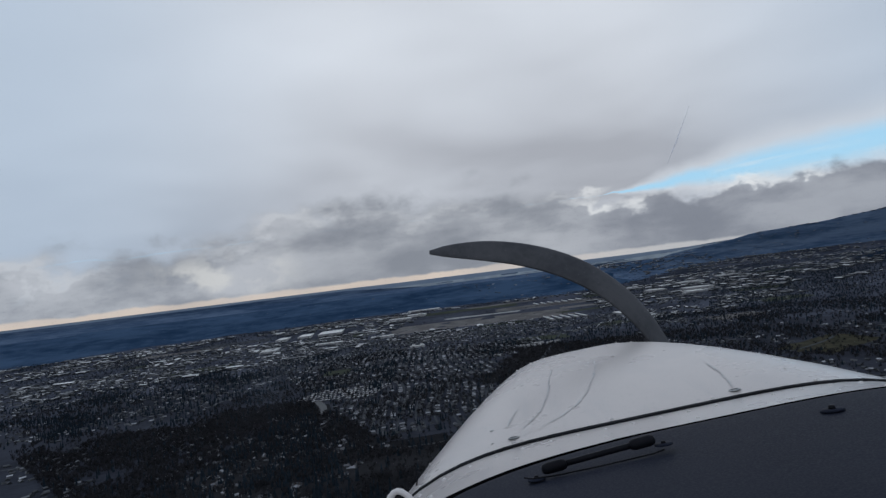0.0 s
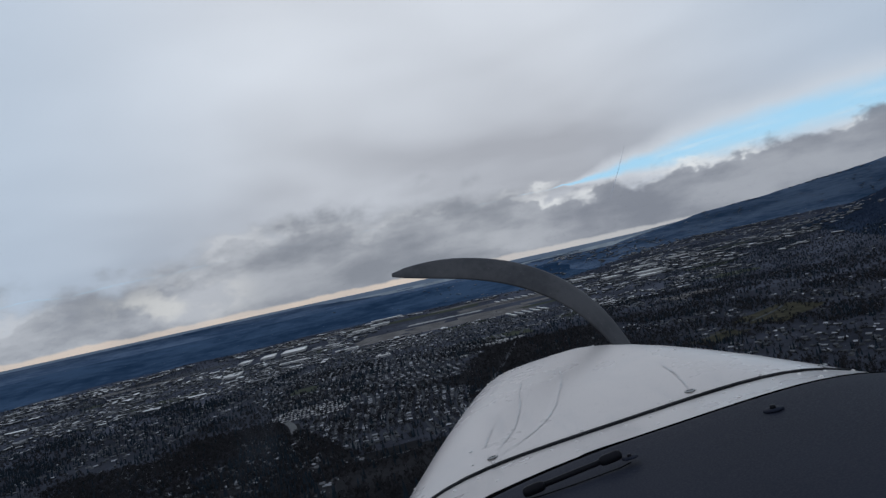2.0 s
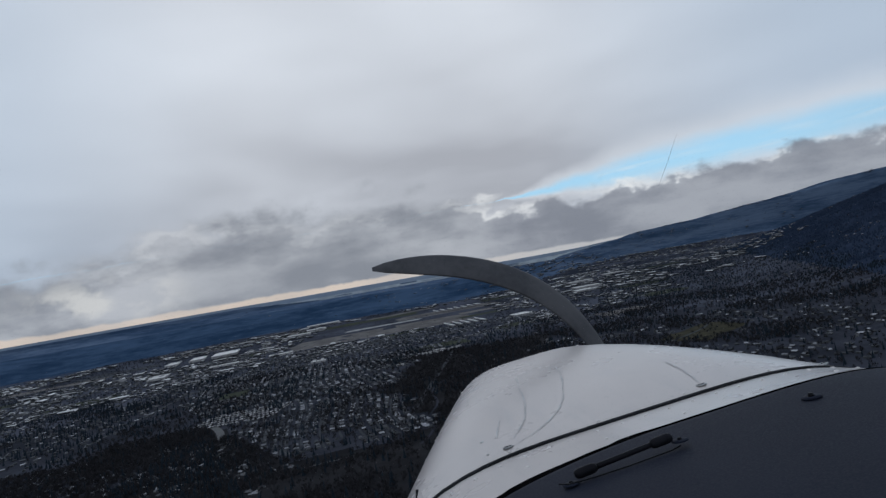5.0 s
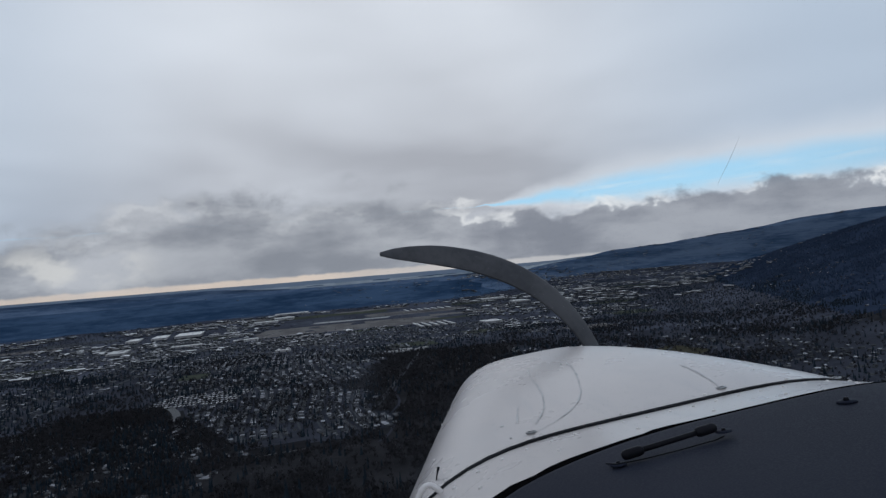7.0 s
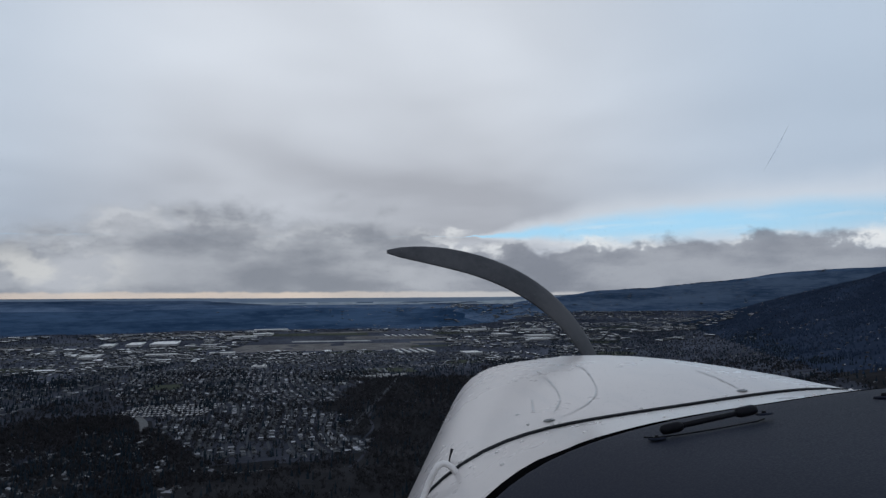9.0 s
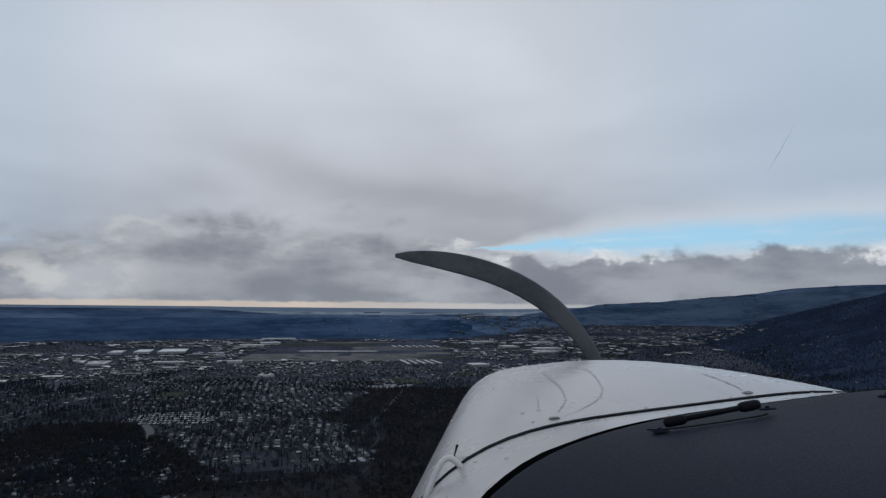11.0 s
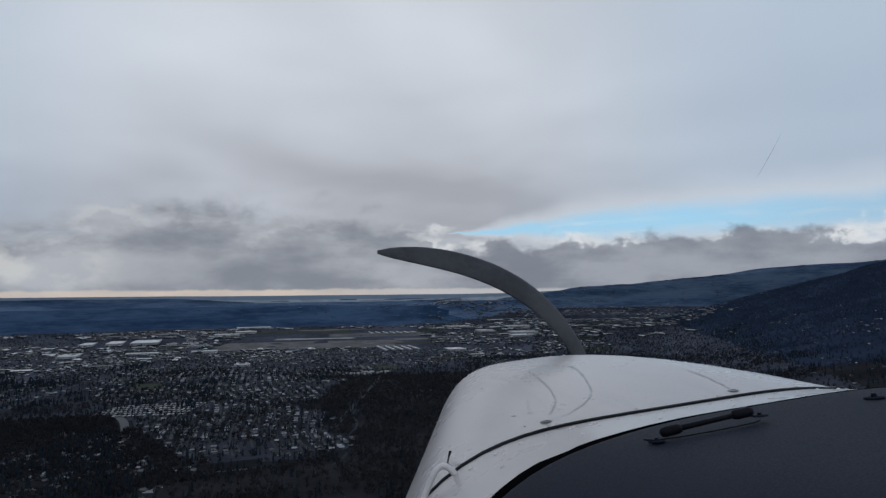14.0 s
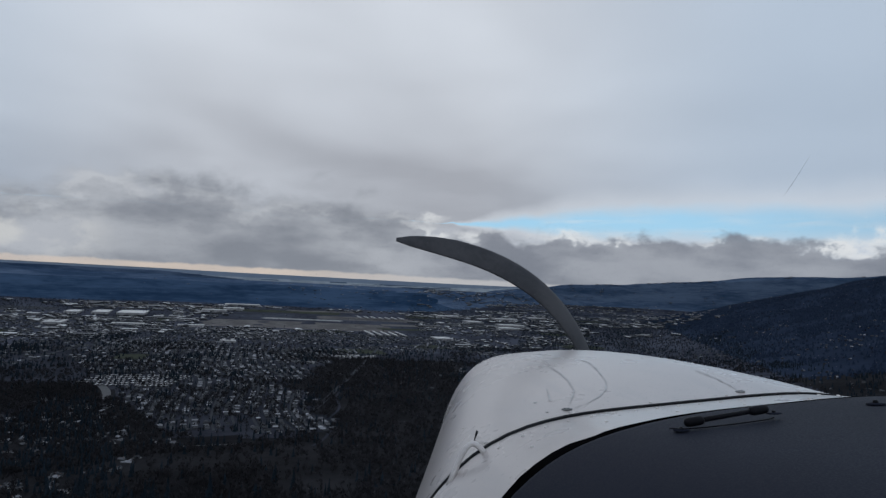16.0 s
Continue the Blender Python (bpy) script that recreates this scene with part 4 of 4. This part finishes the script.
# ---------------------------------------------------------------- sheds and warehouses
def warehouse_thing(length, width, height, roof=MEMBRANE, label="long warehouse with a flat white roof", x=0.0, y=0.0, turn=0.0, gable=False, category="warehouse", group="warehouses of the valley"):
    shed = tagged(new("warehouse"), label, category, group=group)
    l, w = length / 2, width / 2
    part("wall", box(bmesh.new(), 0, 0, -2, length, width, height + 2), TILT_UP, shed)
    bm = bmesh.new()
    if gable:
        for s in (-1, 1):
            a = [(-l - 0.5, s * (w + 0.5), height), (l + 0.5, s * (w + 0.5), height), (l + 0.5, 0, height + w * 0.22), (-l - 0.5, 0, height + w * 0.22)]
            b = [(p[0], p[1], p[2] + 0.4) for p in a]
            poly(bm, a), poly(bm, b)
            for k in range(4):
                poly(bm, [a[k], a[(k + 1) % 4], b[(k + 1) % 4], b[k]])
    else:
        box(bm, 0, 0, height + 0.004, length - 0.8, width - 0.8, 0.35)
    part("roof", bm, roof, shed)
    if not gable:
        for s in (-1, 1):
            part("parapet", box(bmesh.new(), 0, s * (w - 0.19), height + 0.004, length, 0.38, 1.0), TILT_UP, shed)
        for k in range(4):
            part("roof_unit", box(bmesh.new(), (-0.36 + 0.24 * k) * length, (0.2 if k % 2 else -0.15) * width, height + 0.36, 4.5, 3.0, 1.8), TILT_UP, shed)
    for k in range(max(2, min(6, int(length / 25)))):
        part("loading_door", box(bmesh.new(), -l + (k + 0.5) * length / max(2, min(6, int(length / 25))), -w - 0.1, 0, 6, 0.25, 5), DOOR_PAINT if k % 2 else ASPHALT, shed)
    shed.matrix_basis = set_down(x, y, turn)
    return shed


for x, y, length, width, height, turn, words in (
        (-1471, 4210, 170, 340, 11, 12, "huge warehouse with a wide white roof"),
        (-1650, 4150, 95, 240, 11, 12, "square warehouse with a white roof"),
        (-1800, 4080, 80, 200, 10, 12, "warehouse with a white roof beside its yard"),
        (-1198, 3320, 165, 60, 8, 12, "long narrow warehouse with a pale roof"),
        (-1535, 3230, 90, 190, 9, 12, "grey warehouse with a pale roof edge"),
        (-880, 3375, 140, 62, 8, 12, "long low warehouse with a cream roof"),
        (-1084, 4890, 190, 110, 10, 12, "long white-roofed shed below the ridge"),
        (-1000, 5230, 170, 110, 10, 12, "long white-roofed shed below the ridge"),
        (-1058, 5950, 320, 120, 11, 12, "far row of white-roofed warehouses"),
        (-526, 2615, 70, 36, 8, 8, "long white-roofed school hall among houses")):
    warehouse_thing(length, width, height, MEMBRANE, words, x, y, turn)
for x, y, length, width, height, turn, words in (
        (-560, 2690, 46, 14, 6, 98, "narrow white school wing"),
        (-520, 2700, 44, 14, 6, 98, "narrow white school wing"),
        (-112, 2010, 26, 16, 6, -14, "bright white-roofed hall among trees"),
        (533, 3190, 100, 110, 9, 12, "broad pale-roofed shed beside woods"),
        (1286, 4620, 210, 140, 10, 12, "large bright white-roofed warehouse"),
        (1180, 4250, 160, 120, 10, 12, "large white-roofed warehouse by the main road"),
        (1020, 4850, 130, 150, 10, 12, "white-roofed warehouse in the far valley"),
        (1450, 5500, 230, 110, 10, 12, "white-roofed warehouse in the far valley"),
        (1900, 6000, 190, 100, 10, 12, "white-roofed warehouse in the far valley"),
        (900, 5600, 200, 140, 10, 12, "long white-roofed warehouse in the far valley")):
    warehouse_thing(length, width, height, MEMBRANE, words, x, y, turn)
for x, y, length, width, turn in ((42, 2250, 48, 26, 8), (-8, 2215, 42, 16, 8), (30, 2200, 52, 14, 8), (95, 2225, 36, 15, 12), (112, 2260, 40, 14, 12)):
    warehouse_thing(length, width, 4.5, MEMBRANE, "low school block with a flat pale roof", x, y, turn, False, "school block", "blocks of the school")
hangar = warehouse_thing(300, 15, 5, MEMBRANE, "long slanting aircraft hangar with white roof", 120, 3390, 101, True, "hangar", "hangars of the airfield")
hangar.name = "hangar"
for k in range(1, 5):
    copy_thing(hangar, set_down(120 + 47 * k, 3390 + 5 * k, 101))
for k in range(7):
    copy_thing(hangar, set_down(60 + 58 * k, 4900 + 5 * k, 101))

# sheds far up the valley
ua, ur = np.radians(rng.uniform(6, 38, 2200)), rng.uniform(5200, 13500, 2200)
ux, uy = ur * np.sin(ua), ur * np.cos(ua)
keep = (value_noise(ux, uy, 600, 51) > 0.45) & (hill_side(ux, uy) < 190)
ux, uy = ux[keep], uy[keep]
houses_joined(ux, uy, rng.choice([12.0, 102.0], len(ux)), np.stack([rng.uniform(20, 90, len(ux)), rng.uniform(12, 36, len(ux))], -1), "upper_valley_sheds", "pale flat roofs scattered far up the valley", MEMBRANES, SIDINGS, 7.0, True)

# the rest of the sheds, joined
count = 4200
a = rng.uniform(-46, 34, count)
r = rng.uniform(2800, 5900, count)
sx, sy = r * np.sin(np.radians(a)), r * np.cos(np.radians(a))
keep = (value_noise(sx, sy, 420, 12) > 0.34 + 0.22 * (a > 23) + 0.26 * ((a > 15) & (r < 4300))) & ~((sx > -900) & (sx < 450) & (sy > 3450) & (sy < 5600)) & (hill_side(sx, sy) < 60) & ~((np.abs(sx + 1600) < 340) & (sy > 3900) & (sy < 4500))
sx, sy = sx[keep], sy[keep]
big = rng.random(len(sx)) < np.clip((np.hypot(sx, sy) - 2900) / 4200, 0.03, 0.30)
dims = np.stack([np.where(big, rng.uniform(36, 110, len(sx)), rng.uniform(10, 30, len(sx))), np.where(big, rng.uniform(16, 42, len(sx)), rng.uniform(8, 18, len(sx)))], -1)
houses_joined(sx, sy, rng.choice([12, 102, 102, 100, 14], len(sx)) + 0.0, dims, "valley_sheds", "grey and white flat-roofed sheds along the valley", MEMBRANES, SIDINGS, 7.5, True)


# ---------------------------------------------------------------- trees
def conifer_thing(seed, height, width):
    tree = new("conifer_tree")
    r = random.Random(seed)
    part("trunk", tube(bmesh.new(), [(0, 0, -1), (0.1, 0, height * 0.4), (0, 0.1, height * 0.93)], [0.5, 0.32, 0.05], 6), BARK, tree)
    bm = bmesh.new()
    layers = 13
    for i in range(layers):
        q = i / layers
        z = height * (0.12 + 0.86 * q)
        reach = width * (1 - q) ** 0.8 * r.uniform(0.8, 1.1) + 0.25
        n = 9 if q < 0.6 else 6
        for k in range(n):
            g = k * math.tau / n + r.uniform(0, 0.6)
            d = reach * r.uniform(0.6, 1.15)
            dx, dy = math.cos(g), math.sin(g)
            s = 0.30 * d
            drop = d * r.uniform(0.25, 0.6)
            tip = (dx * d, dy * d, z - drop)
            base = (0, 0, z + 0.08 * height)
            lft, rgt = (dx * d * 0.6 - dy * s, dy * d * 0.6 + dx * s, z - drop * 0.7), (dx * d * 0.6 + dy * s, dy * d * 0.6 - dx * s, z - drop * 0.7)
            poly(bm, [base, lft, tip])
            poly(bm, [base, tip, rgt])
    part("crown", bm, NEEDLES, tree)
    return tagged(tree, "dark evergreen conifer with ragged drooping branches", "tree", group="trees of the near woods")


def bare_thing(seed, height, width):
    tree = new("bare_tree")
    r = random.Random(seed)
    trunk = tube(bmesh.new(), [(0, 0, -1), (0, 0.1, height * 0.35), (0.2, 0, height * 0.6)], [0.4, 0.25, 0.12], 6)
    crown = bmesh.new()
    for k in range(9):
        g = k * math.tau / 9 + r.uniform(-0.3, 0.3)
        d = width * r.uniform(0.4, 0.8)
        z0 = height * r.uniform(0.25, 0.5)
        end = Vector((math.cos(g) * d, math.sin(g) * d, height * r.uniform(0.65, 0.95)))
        tube(trunk, [(0, 0.1, z0), tuple(end * 0.55 + Vector((0, 0, z0 * 0.4))), tuple(end)], [0.14, 0.09, 0.03], 4)
        for _ in range(16):
            o = end * r.uniform(0.55, 1.0) + Vector((r.uniform(-1, 1), r.uniform(-1, 1), r.uniform(-0.6, 1.0))) * width * 0.28
            way = (Vector((o.x, o.y, 0)) * 0.1 + Vector((r.uniform(-1, 1), r.uniform(-1, 1), r.uniform(0.3, 1.4)))).normalized()
            side = way.cross(Vector((r.uniform(-1, 1), r.uniform(-1, 1), r.uniform(-1, 1)))).normalized()
            L = width * r.uniform(0.2, 0.42)
            poly(crown, [tuple(o), tuple(o + way * L + side * 0.16 * L), tuple(o + way * L * 0.9 - side * 0.16 * L)])
    part("trunk", trunk, BARK, tree)
    part("crown", crown, TWIGS, tree)
    return tagged(tree, "bare brown winter tree with fine twigs", "tree", group="trees of the near woods")


def scatter_variant(kind, seed):
    """A small tree for the woods: unit height, unit half width."""
    r = random.Random(seed)
    v, f = [], []
    if kind == "conifer":
        for z0, z1, w in ((0.06, 0.62, 1.0), (0.30, 0.82, 0.72), (0.55, 1.0, 0.46)):
            b = len(v)
            n = 6
            for k in range(n):
                g = k * math.tau / n + r.uniform(-0.3, 0.3)
                d = w * r.uniform(0.65, 1.1)
                v.append((d * math.cos(g), d * math.sin(g), z0 + r.uniform(-0.05, 0.05)))
            v.append((r.uniform(-0.05, 0.05), r.uniform(-0.05, 0.05), z1))
            f += [(b + k, b + (k + 1) % n, b + n) for k in range(n)]
    else:
        for k in range(15):
            g = k * math.tau / 15 + r.uniform(-0.3, 0.3)
            d, z = r.uniform(0.2, 0.7), r.uniform(0.25, 0.7)
            b = len(v)
            o = Vector((d * math.cos(g), d * math.sin(g), z))
            way = Vector((math.cos(g) * 0.5 + r.uniform(-0.5, 0.5), math.sin(g) * 0.5 + r.uniform(-0.5, 0.5), r.uniform(0.2, 0.6)))
            side = Vector((-math.sin(g), math.cos(g), r.uniform(-0.6, 0.6))) * r.uniform(0.18, 0.34)
            v += [tuple(o), tuple(o + way * 0.6 + side), tuple(o + way * 0.6 - side)]
            f.append((b, b + 1, b + 2))
        for g in (0.0, 2.1, 4.2):
            b = len(v)
            v += [(0.05 * math.cos(g), 0.05 * math.sin(g), 0), (0.05 * math.cos(g + 2), 0.05 * math.sin(g + 2), 0), (0.3 * math.cos(g), 0.3 * math.sin(g), 0.7)]
            f.append((b, b + 1, b + 2))
    return np.array(v), np.array(f)


def woods(name, label, kind, x, y, material, height, width):
    variants = [scatter_variant(kind, 20 + i) for i in range(6)]
    p, k = spot(x, y, -0.6)
    which = rng.integers(0, 6, len(x))
    verts, tris, base = [], [], 0
    for i, (v, f) in enumerate(variants):
        s = np.nonzero(which == i)[0]
        if not len(s):
            continue
        g = rng.uniform(0, math.tau, len(s))[:, None]
        hh = (rng.uniform(*height, len(s)) * k[s] * np.where(k[s] < 0.98, 0.72, 1.0))[:, None]
        ww = (rng.uniform(*width, len(s)) * k[s])[:, None]
        out = np.empty((len(s), len(v), 3))
        out[..., 0] = (v[:, 0] * np.cos(g) - v[:, 1] * np.sin(g)) * ww + p[s, 0:1]
        out[..., 1] = (v[:, 0] * np.sin(g) + v[:, 1] * np.cos(g)) * ww + p[s, 1:2]
        out[..., 2] = v[:, 2] * hh + p[s, 2:3]
        verts.append(out.reshape(-1, 3))
        tris.append((f[None] + len(v) * np.arange(len(s))[:, None, None]).reshape(-1, 3) + base)
        base += len(s) * len(v)
    ob = new(name, soup(name, np.concatenate(verts), np.concatenate(tris), [material]))
    return tagged(ob, label, "woods", kind="stuff")


def cover(x, y):
    """Trees per square metre: conifers and bare ones."""
    r = np.hypot(x, y)
    az = np.degrees(np.arctan2(x, y))
    clump = value_noise(x, y, 190, 21)
    fine = value_noise(x, y, 60, 22)
    con = 0.0008 * (clump > 0.5) + 0.0003
    bare = 0.0007 * (fine > 0.45) + 0.0002
    far = r > 2900
    con, bare = np.where(far, con * 0.6, con), np.where(far, bare * 0.5, bare)
    left = (x < -960) & (r < 3000)
    con, bare = np.where(left, 0.0006 + 0.0042 * smooth01((clump - 0.35) * 4), con), np.where(left, 0.0020, bare)
    town = (x > -960) & (x < 40) & (y > 880) & (y < 2500)
    con, bare = np.where(town, 0.00035 + 0.0036 * (fine > 0.74), con), np.where(town, 0.0009 + 0.0022 * (clump > 0.58), bare)
    bank = (x > wood_edge(y)) & (x < 300 + 0.12 * (y - 1000)) & (y < 2180) & (y > 500)
    con, bare = np.where(bank, 0.0008 * (clump > 0.6), con), np.where(bank, 0.0036 + 0.0045 * fine, bare)
    slope = (x > 300 + 0.12 * (y - 1000)) & (r < 3000) & (y > 500)
    con, bare = np.where(slope, 0.0005 + 0.0022 * smooth01((clump - 0.5) * 4), con), np.where(slope, 0.0046, bare)
    hill = hill_side(x, y) > 50
    con, bare = np.where(hill, 0.0010 + 0.0022 * smooth01((clump - 0.3) * 3), con), np.where(hill, 0.0002, bare)
    near = ((r < 560) | ((x > -640) & (x < 0) & (y < 885 + 40 * np.sin(x / 70))) | ((x > -640) & (x < -250) & (y < 1385 - 1.66 * (x + 575)))) & (np.hypot(x + 195, (y - 818) * 2) > 90)
    con = np.where(near, np.where(az < -24, 0.0012 + 0.005 * (clump > 0.45), 0.0008), con)
    bare = np.where(near, 0.0085, bare)
    grove = (np.hypot(x + 740, y - 1300) < 125 + 110 * value_noise(x, y, 90, 33)) | ((x < -620) & (x > -1250) & (y < 1240) & (value_noise(x, y, 120, 34) > 0.35))
    con, bare = np.where(grove, 0.0006, con), np.where(grove, 0.0125, bare)
    yards = np.where(x > 200, value_noise(x, y, 150, 2) > 0.52, np.where(r < 1000, value_noise(x, y, 130, 2) > 0.50, value_noise(x, y, 240, 2) > 0.48)) & ~town & ~grove
    yards = yards & (slope | near | left)
    con, bare = np.where(yards, con * 0.35, con), np.where(yards, bare * 0.22, bare)
    track = np.abs(x - 5 - 18 * np.sin(y / 90)) < 11
    bare = np.where(track & (y < 1520) & (y > 800), 0.0, bare)
    for fx, fy, fr in ((-735, 2015, 72), (60, 2440, 110), (850, 1560, 110), (600, 1380, 60),  (-1650, 2650, 130)):
        clear = np.hypot(x - fx, y - fy) < fr
        con, bare = np.where(clear, con * 0.12, con), np.where(clear, bare * 0.12, bare)
    works = (value_noise(x, y, 420, 12) > 0.42) & (r > 2900) & (hill_side(x, y) < 50)
    con, bare = np.where(works, con * 0.35, con), np.where(works, bare * 0.35, bare)
    water = (np.abs(x + 575 + 0.47 * (y - 1370)) < 24) & (np.abs(y - 1370) < 110)
    con, bare = np.where(water, 0.0, con), np.where(water, 0.0, bare)
    upland = (az > 17) & (r > 2600) & ~hill
    con, bare = np.where(upland, con + 0.0009, con), np.where(upland, bare + 0.0006, bare)
    field = (x > -900) & (x < 450) & (y > 3450) & (y < 5600)
    return np.where(field, con * 0.05, con), np.where(field, bare * 0.05, bare)


def sow(count, r0, r1, spread):
    r = np.sqrt(rng.uniform(r0 * r0, r1 * r1, count))
    a = np.radians(rng.uniform(-spread, spread, count))
    area = (r1 * r1 - r0 * r0) * radians(spread)
    return r * np.sin(a), r * np.cos(a), area / count


cx, cy, bx, by = [], [], [], []
for r0, r1, count in ((260, 1500, 64000), (1500, 2600, 75000), (2600, 4200, 60000), (4200, 6200, 40000), (6200, 10500, 30000)):
    x, y, each = sow(count, r0, r1, 50)
    con, bare = cover(x, y)
    if r0 > 6000:                                       # only up the valley, short of the ridge
        open_valley = (x > 0.09 * y) & (np.hypot(x, y) < 8800)
        con, bare = con * open_valley, bare * open_valley
    dice = rng.random(count)
    c = dice < con * each
    b = ~c & (dice < (con + bare) * each)
    cx.append(x[c]), cy.append(y[c]), bx.append(x[b]), by.append(y[b])
cx, cy, bx, by = (np.concatenate(v) for v in (cx, cy, bx, by))


def nearest(x, y, count):
    order = np.argsort(np.hypot(x, y) + 300 * value_noise(x, y, 30, 17))
    return order[:count], order[count:]


first, later = nearest(cx, cy, 170)
kinds = [conifer_thing(s, h, w) for s, h, w in ((1, 27, 4.6), (2, 22, 4.2), (3, 31, 5.2))]
for i, k in enumerate(first):
    m = set_down(cx[k], cy[k], float(rng.uniform(0, 360)), 0.0, float(rng.uniform(0.8, 1.15)))
    if i < 3:
        kinds[i].matrix_basis = m
    else:
        copy_thing(kinds[i % 3], m)
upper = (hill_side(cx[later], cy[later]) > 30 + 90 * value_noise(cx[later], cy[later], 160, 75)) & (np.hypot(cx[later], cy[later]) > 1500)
woods("conifer_woods", "dark evergreen woods between the suburbs", "conifer", cx[later][~upper], cy[later][~upper], NEEDLES, (11, 22), (2.3, 4.0))
woods("hill_woods", "evergreen woods over the hillside, blue haze painted in", "conifer", cx[later][upper], cy[later][upper], HAZY_NEEDLES, (12, 22), (4.0, 8.0))
first, later = nearest(bx, by, 110)
kinds = [bare_thing(s, h, w) for s, h, w in ((5, 16, 5.5), (6, 19, 6.5))]
for i, k in enumerate(first):
    m = set_down(bx[k], by[k], float(rng.uniform(0, 360)), 0.0, float(rng.uniform(0.8, 1.2)))
    if i < 2:
        kinds[i].matrix_basis = m
    else:
        copy_thing(kinds[i % 2], m)
woods("bare_woods", "brown leafless winter woods along the river", "bare", bx[later], by[later], TWIGS, (8, 15), (3.2, 5.6))
